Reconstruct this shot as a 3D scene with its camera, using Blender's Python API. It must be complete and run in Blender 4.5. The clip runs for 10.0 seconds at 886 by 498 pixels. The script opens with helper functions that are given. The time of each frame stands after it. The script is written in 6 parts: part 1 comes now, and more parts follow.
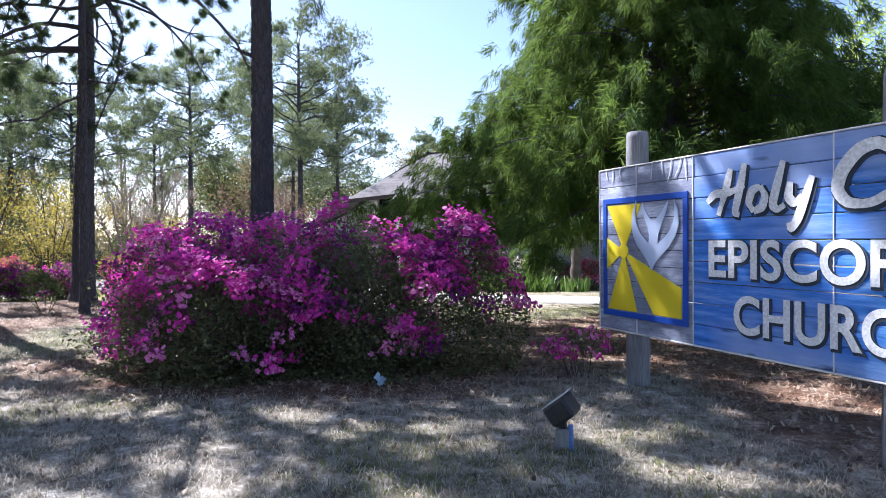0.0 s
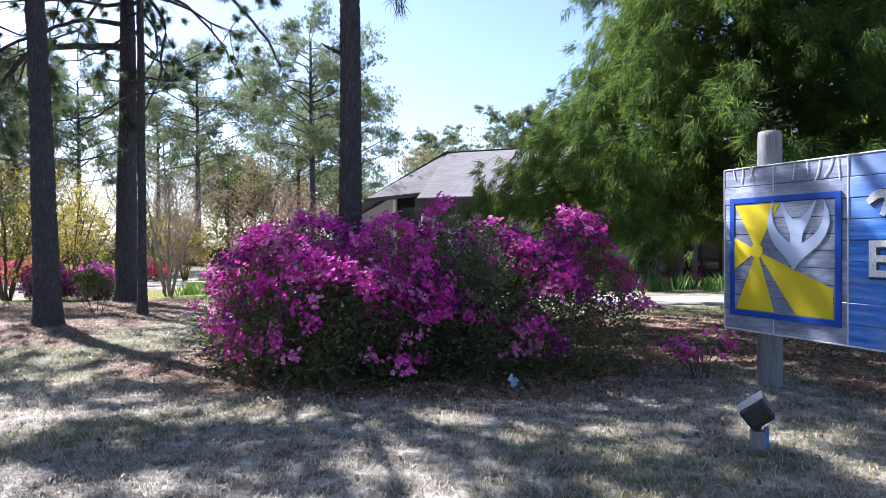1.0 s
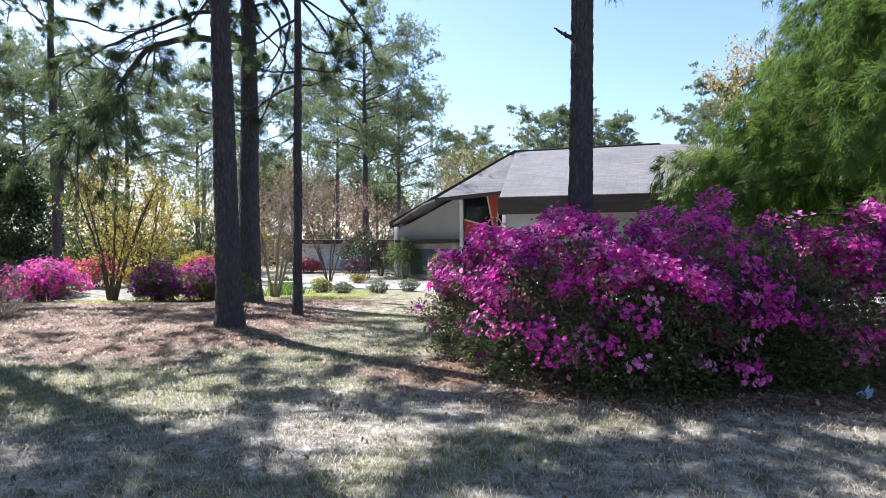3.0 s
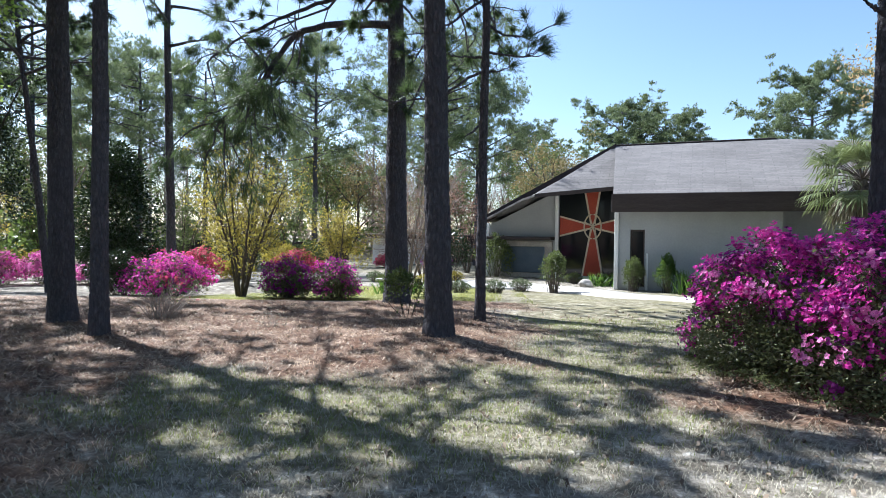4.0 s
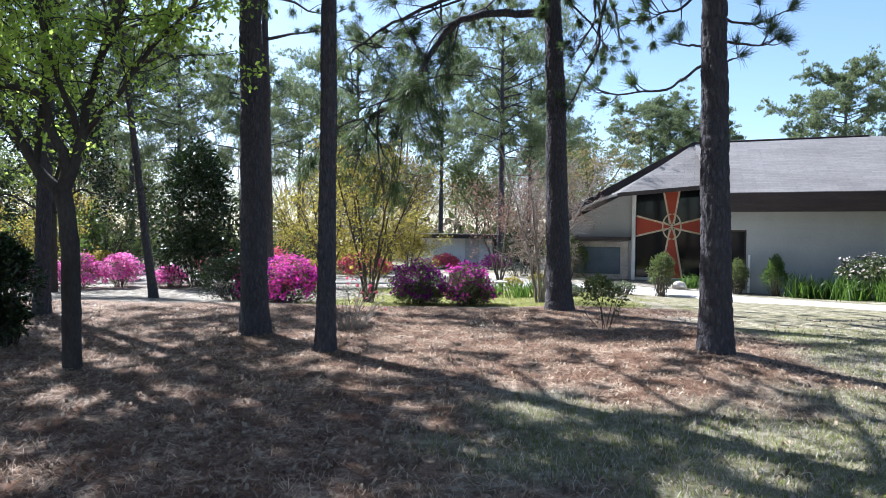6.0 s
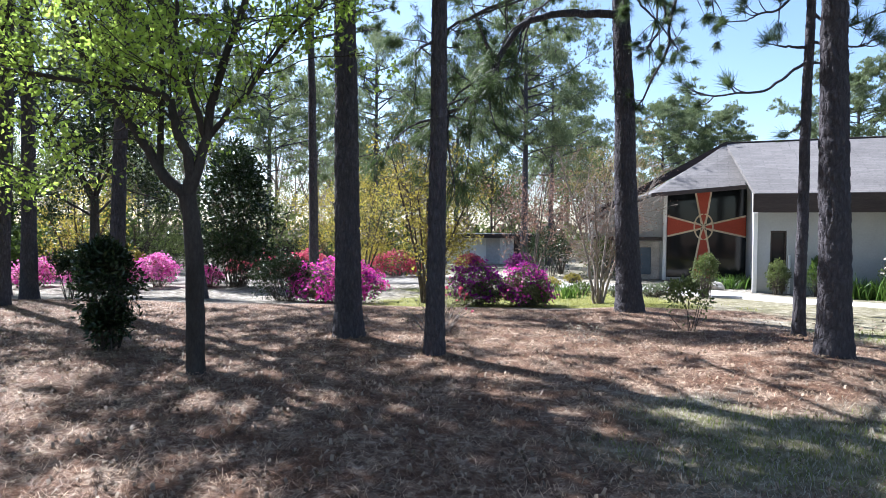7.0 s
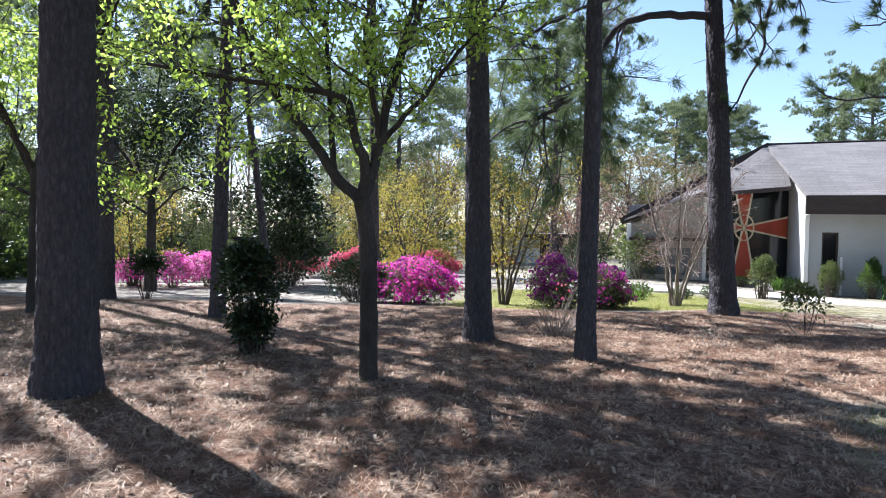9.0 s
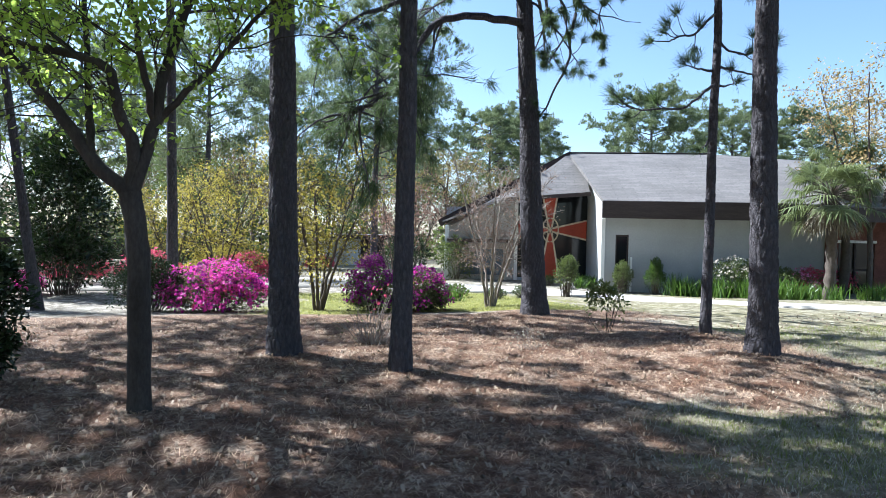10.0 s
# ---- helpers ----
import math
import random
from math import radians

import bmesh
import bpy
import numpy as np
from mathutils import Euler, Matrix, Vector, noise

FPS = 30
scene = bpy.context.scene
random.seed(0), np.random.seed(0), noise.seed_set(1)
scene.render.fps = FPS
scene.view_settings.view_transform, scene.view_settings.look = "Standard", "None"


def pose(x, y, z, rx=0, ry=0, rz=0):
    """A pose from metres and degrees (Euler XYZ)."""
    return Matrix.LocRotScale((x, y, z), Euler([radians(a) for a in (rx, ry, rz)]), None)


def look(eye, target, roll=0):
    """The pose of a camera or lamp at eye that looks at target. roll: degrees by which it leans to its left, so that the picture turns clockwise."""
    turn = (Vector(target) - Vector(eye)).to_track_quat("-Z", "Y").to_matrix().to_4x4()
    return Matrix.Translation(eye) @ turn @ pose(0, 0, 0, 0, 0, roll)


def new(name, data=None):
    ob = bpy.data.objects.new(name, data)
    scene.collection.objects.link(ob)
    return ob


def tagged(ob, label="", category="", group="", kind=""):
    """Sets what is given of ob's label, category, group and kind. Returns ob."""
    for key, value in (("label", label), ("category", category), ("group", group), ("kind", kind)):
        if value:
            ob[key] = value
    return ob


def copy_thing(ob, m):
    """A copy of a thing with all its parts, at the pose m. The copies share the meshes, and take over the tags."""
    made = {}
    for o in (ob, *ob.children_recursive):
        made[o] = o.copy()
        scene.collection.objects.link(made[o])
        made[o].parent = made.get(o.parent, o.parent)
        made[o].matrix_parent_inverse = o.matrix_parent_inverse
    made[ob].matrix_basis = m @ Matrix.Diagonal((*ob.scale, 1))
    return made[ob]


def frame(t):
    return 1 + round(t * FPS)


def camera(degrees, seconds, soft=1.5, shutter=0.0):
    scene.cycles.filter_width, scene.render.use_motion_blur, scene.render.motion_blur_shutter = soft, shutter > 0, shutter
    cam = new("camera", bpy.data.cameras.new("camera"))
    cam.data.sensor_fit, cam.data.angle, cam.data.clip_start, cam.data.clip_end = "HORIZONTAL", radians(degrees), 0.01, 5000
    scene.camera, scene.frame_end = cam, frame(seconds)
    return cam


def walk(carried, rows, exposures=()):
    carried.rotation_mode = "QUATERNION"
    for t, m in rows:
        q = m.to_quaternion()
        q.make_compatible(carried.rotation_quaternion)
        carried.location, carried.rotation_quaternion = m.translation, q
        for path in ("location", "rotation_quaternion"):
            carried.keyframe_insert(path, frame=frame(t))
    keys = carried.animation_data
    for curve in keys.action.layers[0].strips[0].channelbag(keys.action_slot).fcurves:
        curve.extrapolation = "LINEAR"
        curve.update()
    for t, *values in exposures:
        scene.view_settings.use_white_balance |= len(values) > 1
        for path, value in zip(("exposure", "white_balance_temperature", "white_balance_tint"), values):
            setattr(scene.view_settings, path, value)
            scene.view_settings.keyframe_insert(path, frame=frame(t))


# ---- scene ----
cam = camera(70.9, 10.0, soft=0.9)

PATH = [
    (0, (0.584, 0.11, 1.546), (0.532, 2.109, 1.519), -0.5),
    (0.5, (-0.144, 0.145, 1.56), (-0.195, 2.144, 1.53), -0.5),
    (1, (-0.875, 0.158, 1.566), (-0.9, 2.157, 1.536), -0.5),
    (1.5, (-1.581, 0.246, 1.558), (-1.512, 2.244, 1.528), -0.3),
    (2, (-2.322, 0.329, 1.553), (-2.25, 2.327, 1.524), -0.3),
    (2.5, (-3.08, 0.459, 1.542), (-3.007, 2.458, 1.515), -0.2),
    (3, (-4.043, 0.673, 1.538), (-4.093, 2.673, 1.512), -0.3),
    (3.2, (-4.578, 0.83, 1.526), (-4.695, 2.826, 1.498), -0.1),
    (4.3, (-7.771, 1.748, 1.674), (-7.945, 3.74, 1.627), 0.6),
    (4.5, (-8.305, 1.852, 1.656), (-8.477, 3.844, 1.609), 0.6),
    (5, (-9.602, 2.016, 1.64), (-9.775, 4.008, 1.595), 0.5),
    (5.2, (-10.012, 2.05, 1.644), (-10.189, 4.041, 1.599), 0.3),
    (6.3, (-11.021, 2.122, 1.729), (-11.186, 4.115, 1.676), 0.6),
    (6.5, (-11.329, 2.112, 1.726), (-11.496, 4.104, 1.672), 0.6),
    (7, (-12.292, 2.055, 1.753), (-12.457, 4.048, 1.699), 0.6),
    (7.5, (-13.358, 2.049, 1.79), (-13.518, 4.042, 1.731), 0.8),
    (8, (-14.363, 2.019, 1.783), (-14.52, 4.012, 1.725), 0.8),
    (8.5, (-14.527, 1.988, 1.802), (-14.68, 3.982, 1.741), 0.9),
    (9, (-14.469, 1.952, 1.81), (-14.621, 3.945, 1.749), 0.9),
    (9.5, (-14.386, 2.132, 1.818), (-14.454, 4.13, 1.759), 1.0),
    (10, (-14.264, 2.755, 1.807), (-13.853, 4.712, 1.76), 1.2),
]
walk(cam, [(t, look(eye, target, roll)) for t, eye, target, roll in PATH],
     [(0.0, 1.74, 5700, 19), (3.0, 1.66, 5750, 14), (4.4, 1.4, 5600, 8), (5.2, 1.42, 5600, 8), (6.5, 1.63, 5650, 12), (9.2, 1.68, 5700, 13), (10.0, 1.66, 5550, 7)])

# ---- world, sun, exposure ----
SUN_AZ = Vector((-0.785, 0.62, 0.0))          # towards the sun, on the ground
SUN_EL = radians(46)
world = bpy.data.worlds.new("sky")
scene.world = world
world.use_nodes = True
wn = world.node_tree
sky = wn.nodes.new("ShaderNodeTexSky")
sky.sky_type = "NISHITA"
sky.sun_disc = False
sky.sun_elevation = SUN_EL
sky.sun_rotation = math.atan2(SUN_AZ.x, SUN_AZ.y)
sky.air_density, sky.dust_density, sky.ozone_density = 1.0, 0.85, 0.95
bg = wn.nodes["Background"]
bg.inputs["Strength"].default_value = 0.076
wn.links.new(sky.outputs[0], bg.inputs["Color"])
sun_data = bpy.data.lights.new("sun", "SUN")
sun_data.energy, sun_data.angle, sun_data.color = 5.0, radians(0.53), (1.0, 0.95, 0.88)
sun = new("sun", sun_data)
to_sun = SUN_AZ.normalized() * math.cos(SUN_EL) + Vector((0, 0, math.sin(SUN_EL)))
sun.matrix_world = look(to_sun * 80, (0, 0, 0))


# ---- materials ----
def mat(name, colour, rough=0.8, spec=0.3, metal=0.0):
    m = bpy.data.materials.new(name)
    m.use_nodes = True
    b = m.node_tree.nodes["Principled BSDF"]
    b.inputs["Base Color"].default_value = (*colour, 1)
    b.inputs["Roughness"].default_value = rough
    b.inputs["Specular IOR Level"].default_value = spec
    b.inputs["Metallic"].default_value = metal
    return m


def node(m, kind, **values):
    n = m.node_tree.nodes.new(kind)
    for key, value in values.items():
        n.inputs[key.replace("_", " ")].default_value = value
    return n


def join(m, a, b):
    m.node_tree.links.new(a, b)


def noise_tex(m, scale, detail=4.0, rough=0.6, space="Object", stretch=(1, 1, 1)):
    tc = node(m, "ShaderNodeTexCoord")
    mp = node(m, "ShaderNodeMapping")
    mp.inputs["Scale"].default_value = stretch
    join(m, tc.outputs[space], mp.inputs["Vector"])
    n = node(m, "ShaderNodeTexNoise", Scale=scale, Detail=detail, Roughness=rough)
    join(m, mp.outputs["Vector"], n.inputs["Vector"])
    return n


def ramp(m, source, stops):
    r = node(m, "ShaderNodeValToRGB")
    e = r.color_ramp.elements
    while len(e) < len(stops):
        e.new(0.5)
    for el, (p, c) in zip(e, stops):
        el.position, el.color = p, (*c, 1)
    join(m, source, r.inputs["Fac"])
    return r


def mixed(m, fac, a, b, blend="MIX"):
    n = m.node_tree.nodes.new("ShaderNodeMix")
    n.data_type, n.blend_type = "RGBA", blend
    for sock, v in ((n.inputs[0], fac), (n.inputs[6], a), (n.inputs[7], b)):
        if isinstance(v, (int, float)):
            sock.default_value = v
        elif isinstance(v, tuple):
            sock.default_value = (*v, 1)
        else:
            join(m, v, sock)
    return n.outputs[2]


def math_node(m, op, a, b=0.0):
    n = m.node_tree.nodes.new("ShaderNodeMath")
    n.operation = op
    for sock, v in ((n.inputs[0], a), (n.inputs[1], b)):
        if isinstance(v, (int, float)):
            sock.default_value = v
        else:
            join(m, v, sock)
    return n.outputs[0]


def bump(m, height, strength=0.4, distance=0.02):
    n = node(m, "ShaderNodeBump", Strength=strength, Distance=distance)
    join(m, height, n.inputs["Height"])
    join(m, n.outputs["Normal"], m.node_tree.nodes["Principled BSDF"].inputs["Normal"])


def base_of(m):
    return m.node_tree.nodes["Principled BSDF"].inputs["Base Color"]


def rough_mat(name, stops, scale, rough=0.9, bump_scale=60, bump_strength=0.35, distance=0.01, stretch=(1, 1, 1), grain_amount=0.28):
    """A surface that varies at two scales, with fine relief."""
    m = mat(name, stops[0][1], rough)
    big = noise_tex(m, scale, 5, 0.65, stretch=stretch)
    fine = noise_tex(m, bump_scale, 3, 0.6, stretch=stretch)
    c = ramp(m, big.outputs["Fac"], stops).outputs["Color"]
    grain = ramp(m, fine.outputs["Fac"], [(0.25, (1 - grain_amount,) * 3), (0.75, (1 + grain_amount,) * 3)]).outputs["Color"]
    join(m, mixed(m, 1.0, c, grain, "MULTIPLY"), base_of(m))
    bump(m, fine.outputs["Fac"], bump_strength, distance)
    return m


def leaf_mat(name, dark, light, through_colour, translucency=0.45, rough=0.5):
    """Thin leaves or petals: light shows through them; each one has its own tone."""
    m = mat(name, dark, rough, 0.35 if rough < 0.7 else 0.1)
    t = m.node_tree
    b = t.nodes["Principled BSDF"]
    geo = node(m, "ShaderNodeNewGeometry")
    c = ramp(m, geo.outputs["Random Per Island"], [(0.0, dark), (0.6, light), (1.0, tuple(min(1, v * 1.25) for v in light))]).outputs["Color"]
    join(m, c, base_of(m))
    tr = node(m, "ShaderNodeBsdfTranslucent")
    tint = mixed(m, 0.5, c, through_colour)
    join(m, tint, tr.inputs["Color"])
    mix = node(m, "ShaderNodeMixShader", Fac=translucency)
    join(m, b.outputs[0], mix.inputs[1])
    join(m, tr.outputs[0], mix.inputs[2])
    join(m, mix.outputs[0], t.nodes["Material Output"].inputs["Surface"])
    return m


def bark_mat(name, dark, light, plate=7.0):
    m = mat(name, dark, 0.95, 0.15)
    vor = m.node_tree.nodes.new("ShaderNodeTexVoronoi")
    tc = node(m, "ShaderNodeTexCoord")
    mp = node(m, "ShaderNodeMapping")
    mp.inputs["Scale"].default_value = (plate * 2.2, plate * 2.2, plate * 0.75)
    warp = noise_tex(m, 9, 4, 0.7)
    join(m, tc.outputs["Object"], mp.inputs["Vector"])
    add = m.node_tree.nodes.new("ShaderNodeVectorMath")
    add.operation = "ADD"
    join(m, mp.outputs["Vector"], add.inputs[0])
    join(m, warp.outputs["Color"], add.inputs[1])
    vor.feature = "DISTANCE_TO_EDGE"
    vor.inputs["Scale"].default_value = 1.0
    join(m, add.outputs[0], vor.inputs["Vector"])
    crack = ramp(m, vor.outputs["Distance"], [(0.0, (0, 0, 0)), (0.3, (1, 1, 1))]).outputs["Color"]
    fine = noise_tex(m, 26, 5, 0.75, stretch=(1, 1, 0.3))
    rough = noise_tex(m, 7, 4, 0.7, stretch=(1, 1, 0.35))
    patch = noise_tex(m, 1.6, 3)
    plates = ramp(m, fine.outputs["Fac"], [(0.25, dark), (0.5, tuple(v * 0.8 for v in light)), (0.8, tuple(v * 1.5 for v in light))]).outputs["Color"]
    gap = math_node(m, "MULTIPLY", math_node(m, "SUBTRACT", 1.0, crack), 0.45)
    col = mixed(m, gap, plates, dark)
    col = mixed(m, math_node(m, "MULTIPLY", rough.outputs["Fac"], 0.7), col, dark)
    col = mixed(m, math_node(m, "MULTIPLY", patch.outputs["Fac"], 0.4), col, (0.12, 0.12, 0.14))
    join(m, col, base_of(m))
    h = math_node(m, "ADD", math_node(m, "MULTIPLY", crack, 0.5), math_node(m, "ADD", fine.outputs["Fac"], rough.outputs["Fac"]))
    bump(m, h, 1.0, 0.05)
    return m


PINE_BARK = bark_mat("pine_bark", (0.036, 0.033, 0.037), (0.19, 0.172, 0.185), 8.0)
GREY_BARK = rough_mat("grey_bark", [(0.3, (0.03, 0.026, 0.022)), (0.7, (0.075, 0.066, 0.06))], 3, 0.95, 40, 0.6, 0.01, (1, 1, 0.4))
PALE_BARK = rough_mat("pale_bark", [(0.3, (0.18, 0.15, 0.13)), (0.7, (0.3, 0.26, 0.23))], 4, 0.85, 50, 0.3, 0.004, (1, 1, 0.3))
TWIG = rough_mat("twig_bark", [(0.3, (0.06, 0.048, 0.04)), (0.7, (0.12, 0.1, 0.085))], 4, 0.95, 50, 0.3, 0.004)
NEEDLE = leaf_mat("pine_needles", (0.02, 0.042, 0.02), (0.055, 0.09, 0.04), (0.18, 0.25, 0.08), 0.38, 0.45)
# lighter copy of NEEDLE: the lit look of distant crowns is in the colour
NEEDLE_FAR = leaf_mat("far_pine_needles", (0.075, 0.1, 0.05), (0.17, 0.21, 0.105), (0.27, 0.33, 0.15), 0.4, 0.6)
CONIFER = leaf_mat("conifer_sprays", (0.01, 0.024, 0.008), (0.05, 0.095, 0.024), (0.3, 0.44, 0.07), 0.4, 0.7)
SPRING_LEAF = leaf_mat("spring_leaves", (0.11, 0.18, 0.03), (0.26, 0.38, 0.065), (0.7, 0.9, 0.17), 0.7, 0.45)
YELLOW_LEAF = leaf_mat("yellow_green_leaves", (0.11, 0.1, 0.022), (0.3, 0.25, 0.05), (0.5, 0.43, 0.075), 0.45, 0.5)
OLIVE_LEAF = leaf_mat("olive_leaves", (0.04, 0.06, 0.022), (0.1, 0.125, 0.045), (0.2, 0.25, 0.06), 0.4, 0.5)
DARK_LEAF = leaf_mat("glossy_dark_leaves", (0.01, 0.022, 0.009), (0.028, 0.048, 0.018), (0.06, 0.1, 0.02), 0.12, 0.28)
AZALEA_LEAF = leaf_mat("azalea_leaves", (0.03, 0.042, 0.02), (0.13, 0.145, 0.07), (0.24, 0.27, 0.1), 0.35, 0.4)
RED_LEAF = leaf_mat("reddish_buds", (0.14, 0.075, 0.055), (0.24, 0.14, 0.105), (0.32, 0.2, 0.14), 0.4, 0.6)
GREY_LEAF = leaf_mat("grey_green_leaves", (0.06, 0.08, 0.045), (0.14, 0.165, 0.1), (0.2, 0.24, 0.12), 0.35, 0.5)
BLADE = leaf_mat("strap_leaves", (0.04, 0.085, 0.018), (0.09, 0.165, 0.032), (0.19, 0.31, 0.045), 0.4, 0.4)
PALM_LEAF = leaf_mat("palm_fronds", (0.06, 0.085, 0.035), (0.15, 0.18, 0.08), (0.22, 0.26, 0.09), 0.3, 0.4)
DRY_FROND = leaf_mat("dry_fronds", (0.12, 0.1, 0.07), (0.24, 0.21, 0.15), (0.25, 0.2, 0.12), 0.3, 0.6)
MAGENTA = leaf_mat("magenta_petals", (0.34, 0.02, 0.25), (0.76, 0.06, 0.45), (0.92, 0.1, 0.56), 0.4, 0.5)
PINK = leaf_mat("pink_petals", (0.6, 0.1, 0.4), (0.88, 0.3, 0.62), (0.95, 0.32, 0.66), 0.45, 0.5)
PURPLE = leaf_mat("purple_petals", (0.1, 0.006, 0.1), (0.22, 0.018, 0.2), (0.4, 0.03, 0.32), 0.45, 0.5)
CORAL = leaf_mat("coral_petals", (0.34, 0.03, 0.07), (0.5, 0.08, 0.15), (0.6, 0.1, 0.16), 0.5, 0.5)
EVERGREEN = leaf_mat("evergreen_oak_leaves", (0.018, 0.034, 0.012), (0.06, 0.092, 0.03), (0.26, 0.36, 0.07), 0.42, 0.4)
PALE_BLOOM = leaf_mat("pale_petals", (0.5, 0.42, 0.38), (0.75, 0.66, 0.6), (0.8, 0.7, 0.6), 0.4, 0.5)
STRAW = leaf_mat("fallen_pine_straw", (0.08, 0.04, 0.024), (0.52, 0.39, 0.27), (0.4, 0.25, 0.15), 0.2, 0.6)
straw_base = base_of(STRAW).links[0].from_socket
straw_clump = ramp(STRAW, noise_tex(STRAW, 2.3, 6, 0.75).outputs["Fac"], [(0.43, (0.36, 0.27, 0.235)), (0.58, (1.05, 1.05, 1.05))]).outputs["Color"]
straw_fine = ramp(STRAW, noise_tex(STRAW, 11, 4, 0.7).outputs["Fac"], [(0.38, (0.5, 0.46, 0.44)), (0.58, (1.3, 1.3, 1.3))]).outputs["Color"]
join(STRAW, mixed(STRAW, 1.0, mixed(STRAW, 1.0, straw_base, straw_clump, "MULTIPLY"), straw_fine, "MULTIPLY"), base_of(STRAW))
GRASS = leaf_mat("grass_blades", (0.075, 0.1, 0.02), (0.2, 0.23, 0.055), (0.32, 0.36, 0.07), 0.35, 0.5)
LAWN_GRASS = leaf_mat("lawn_blades", (0.16, 0.17, 0.055), (0.32, 0.32, 0.11), (0.4, 0.42, 0.1), 0.4, 0.5)
DRY_GRASS = leaf_mat("dry_grass_blades", (0.13, 0.11, 0.08), (0.42, 0.39, 0.31), (0.4, 0.36, 0.26), 0.3, 0.6)

CONCRETE = rough_mat("concrete", [(0.3, (0.44, 0.42, 0.39)), (0.7, (0.55, 0.53, 0.5))], 0.8, 0.9, 30, 0.25, 0.004)
GRAVEL = rough_mat("pale_gravel", [(0.3, (0.21, 0.195, 0.17)), (0.7, (0.32, 0.3, 0.265))], 0.6, 0.95, 18, 0.6, 0.02)
WALL_PAINT = rough_mat("painted_block_wall", [(0.3, (0.335, 0.345, 0.345)), (0.7, (0.42, 0.43, 0.43))], 0.5, 0.85, 14, 0.1, 0.004, grain_amount=0.06)
WHITE_PAINT = rough_mat("white_paint", [(0.3, (0.7, 0.7, 0.68)), (0.7, (0.8, 0.8, 0.78))], 0.7, 0.6, 20, 0.1, 0.003, grain_amount=0.06)
DARK_WOOD = rough_mat("dark_stained_wood", [(0.3, (0.035, 0.026, 0.024)), (0.7, (0.06, 0.046, 0.042))], 1.5, 0.75, 25, 0.3, 0.004, (0.3, 1, 3))
RED_PANEL = rough_mat("red_panel", [(0.3, (0.36, 0.055, 0.03)), (0.7, (0.46, 0.08, 0.04))], 1.2, 0.55, 30, 0.1, 0.002)
CREAM = rough_mat("cream_bars", [(0.3, (0.6, 0.5, 0.36)), (0.7, (0.72, 0.62, 0.46))], 3, 0.6, 30, 0.1, 0.002)
POST_WOOD = rough_mat("weathered_post", [(0.3, (0.12, 0.12, 0.13)), (0.7, (0.27, 0.275, 0.29))], 2.5, 0.9, 30, 0.5, 0.006, (3, 3, 0.25))
BLACK_METAL = rough_mat("black_metal", [(0.3, (0.02, 0.02, 0.022)), (0.7, (0.04, 0.04, 0.042))], 6, 0.5, 60, 0.15, 0.002)
GREY_METAL = rough_mat("grey_metal", [(0.3, (0.4, 0.4, 0.4)), (0.7, (0.55, 0.55, 0.55))], 6, 0.45, 60, 0.1, 0.002)
GLASS_DARK = mat("dark_window_glass", (0.012, 0.014, 0.016), 0.06, 0.32)
BRICK = rough_mat("dark_red_brick", [(0.3, (0.12, 0.05, 0.04)), (0.7, (0.2, 0.085, 0.065))], 3, 0.9, 22, 0.3, 0.006)
STONE = rough_mat("rough_stone", [(0.3, (0.3, 0.28, 0.25)), (0.7, (0.5, 0.47, 0.43))], 2, 0.9, 15, 0.5, 0.02)
TEAL_PANEL = rough_mat("slate_blue_panel", [(0.3, (0.07, 0.1, 0.13)), (0.7, (0.11, 0.14, 0.17))], 1, 0.6, 20, 0.1, 0.003)
LETTER = rough_mat("white_letters", [(0.3, (0.72, 0.74, 0.77)), (0.7, (0.8, 0.82, 0.84))], 0.8, 0.5, 40, 0.1, 0.001)
OUTLINE = mat("dark_outline", (0.03, 0.045, 0.07), 0.6)
LOGO_BLUE = mat("emblem_blue", (0.02, 0.08, 0.42), 0.5)
LOGO_YELLOW = mat("emblem_yellow", (0.75, 0.6, 0.02), 0.5)
LOGO_PALE = mat("emblem_pale_blue", (0.5, 0.6, 0.8), 0.5)


def shingle_mat():
    m = mat("roof_shingles", (0.3, 0.28, 0.27), 0.9, 0.2)
    big = noise_tex(m, 0.35, 4)
    fine = noise_tex(m, 9, 3, 0.7, stretch=(1, 2.5, 2.5))
    c = ramp(m, big.outputs["Fac"], [(0.3, (0.14, 0.133, 0.13)), (0.7, (0.2, 0.19, 0.186))]).outputs["Color"]
    g = ramp(m, fine.outputs["Fac"], [(0.3, (0.75, 0.75, 0.75)), (0.7, (1.2, 1.2, 1.2))]).outputs["Color"]
    tc = node(m, "ShaderNodeTexCoord")
    brick = node(m, "ShaderNodeTexBrick", Scale=1.0, Mortar_Size=0.012, Brick_Width=0.9, Row_Height=0.2)
    brick.inputs["Color1"].default_value, brick.inputs["Color2"].default_value, brick.inputs["Mortar"].default_value = (0.88, 0.88, 0.88, 1), (1.08, 1.07, 1.06, 1), (0.72, 0.72, 0.72, 1)
    join(m, tc.outputs["Object"], brick.inputs["Vector"])
    tab = brick.outputs["Color"]
    join(m, mixed(m, 1.0, mixed(m, 1.0, c, g, "MULTIPLY"), tab, "MULTIPLY"), base_of(m))
    bump(m, fine.outputs["Fac"], 0.3, 0.01)
    return m


SHINGLE = shingle_mat()


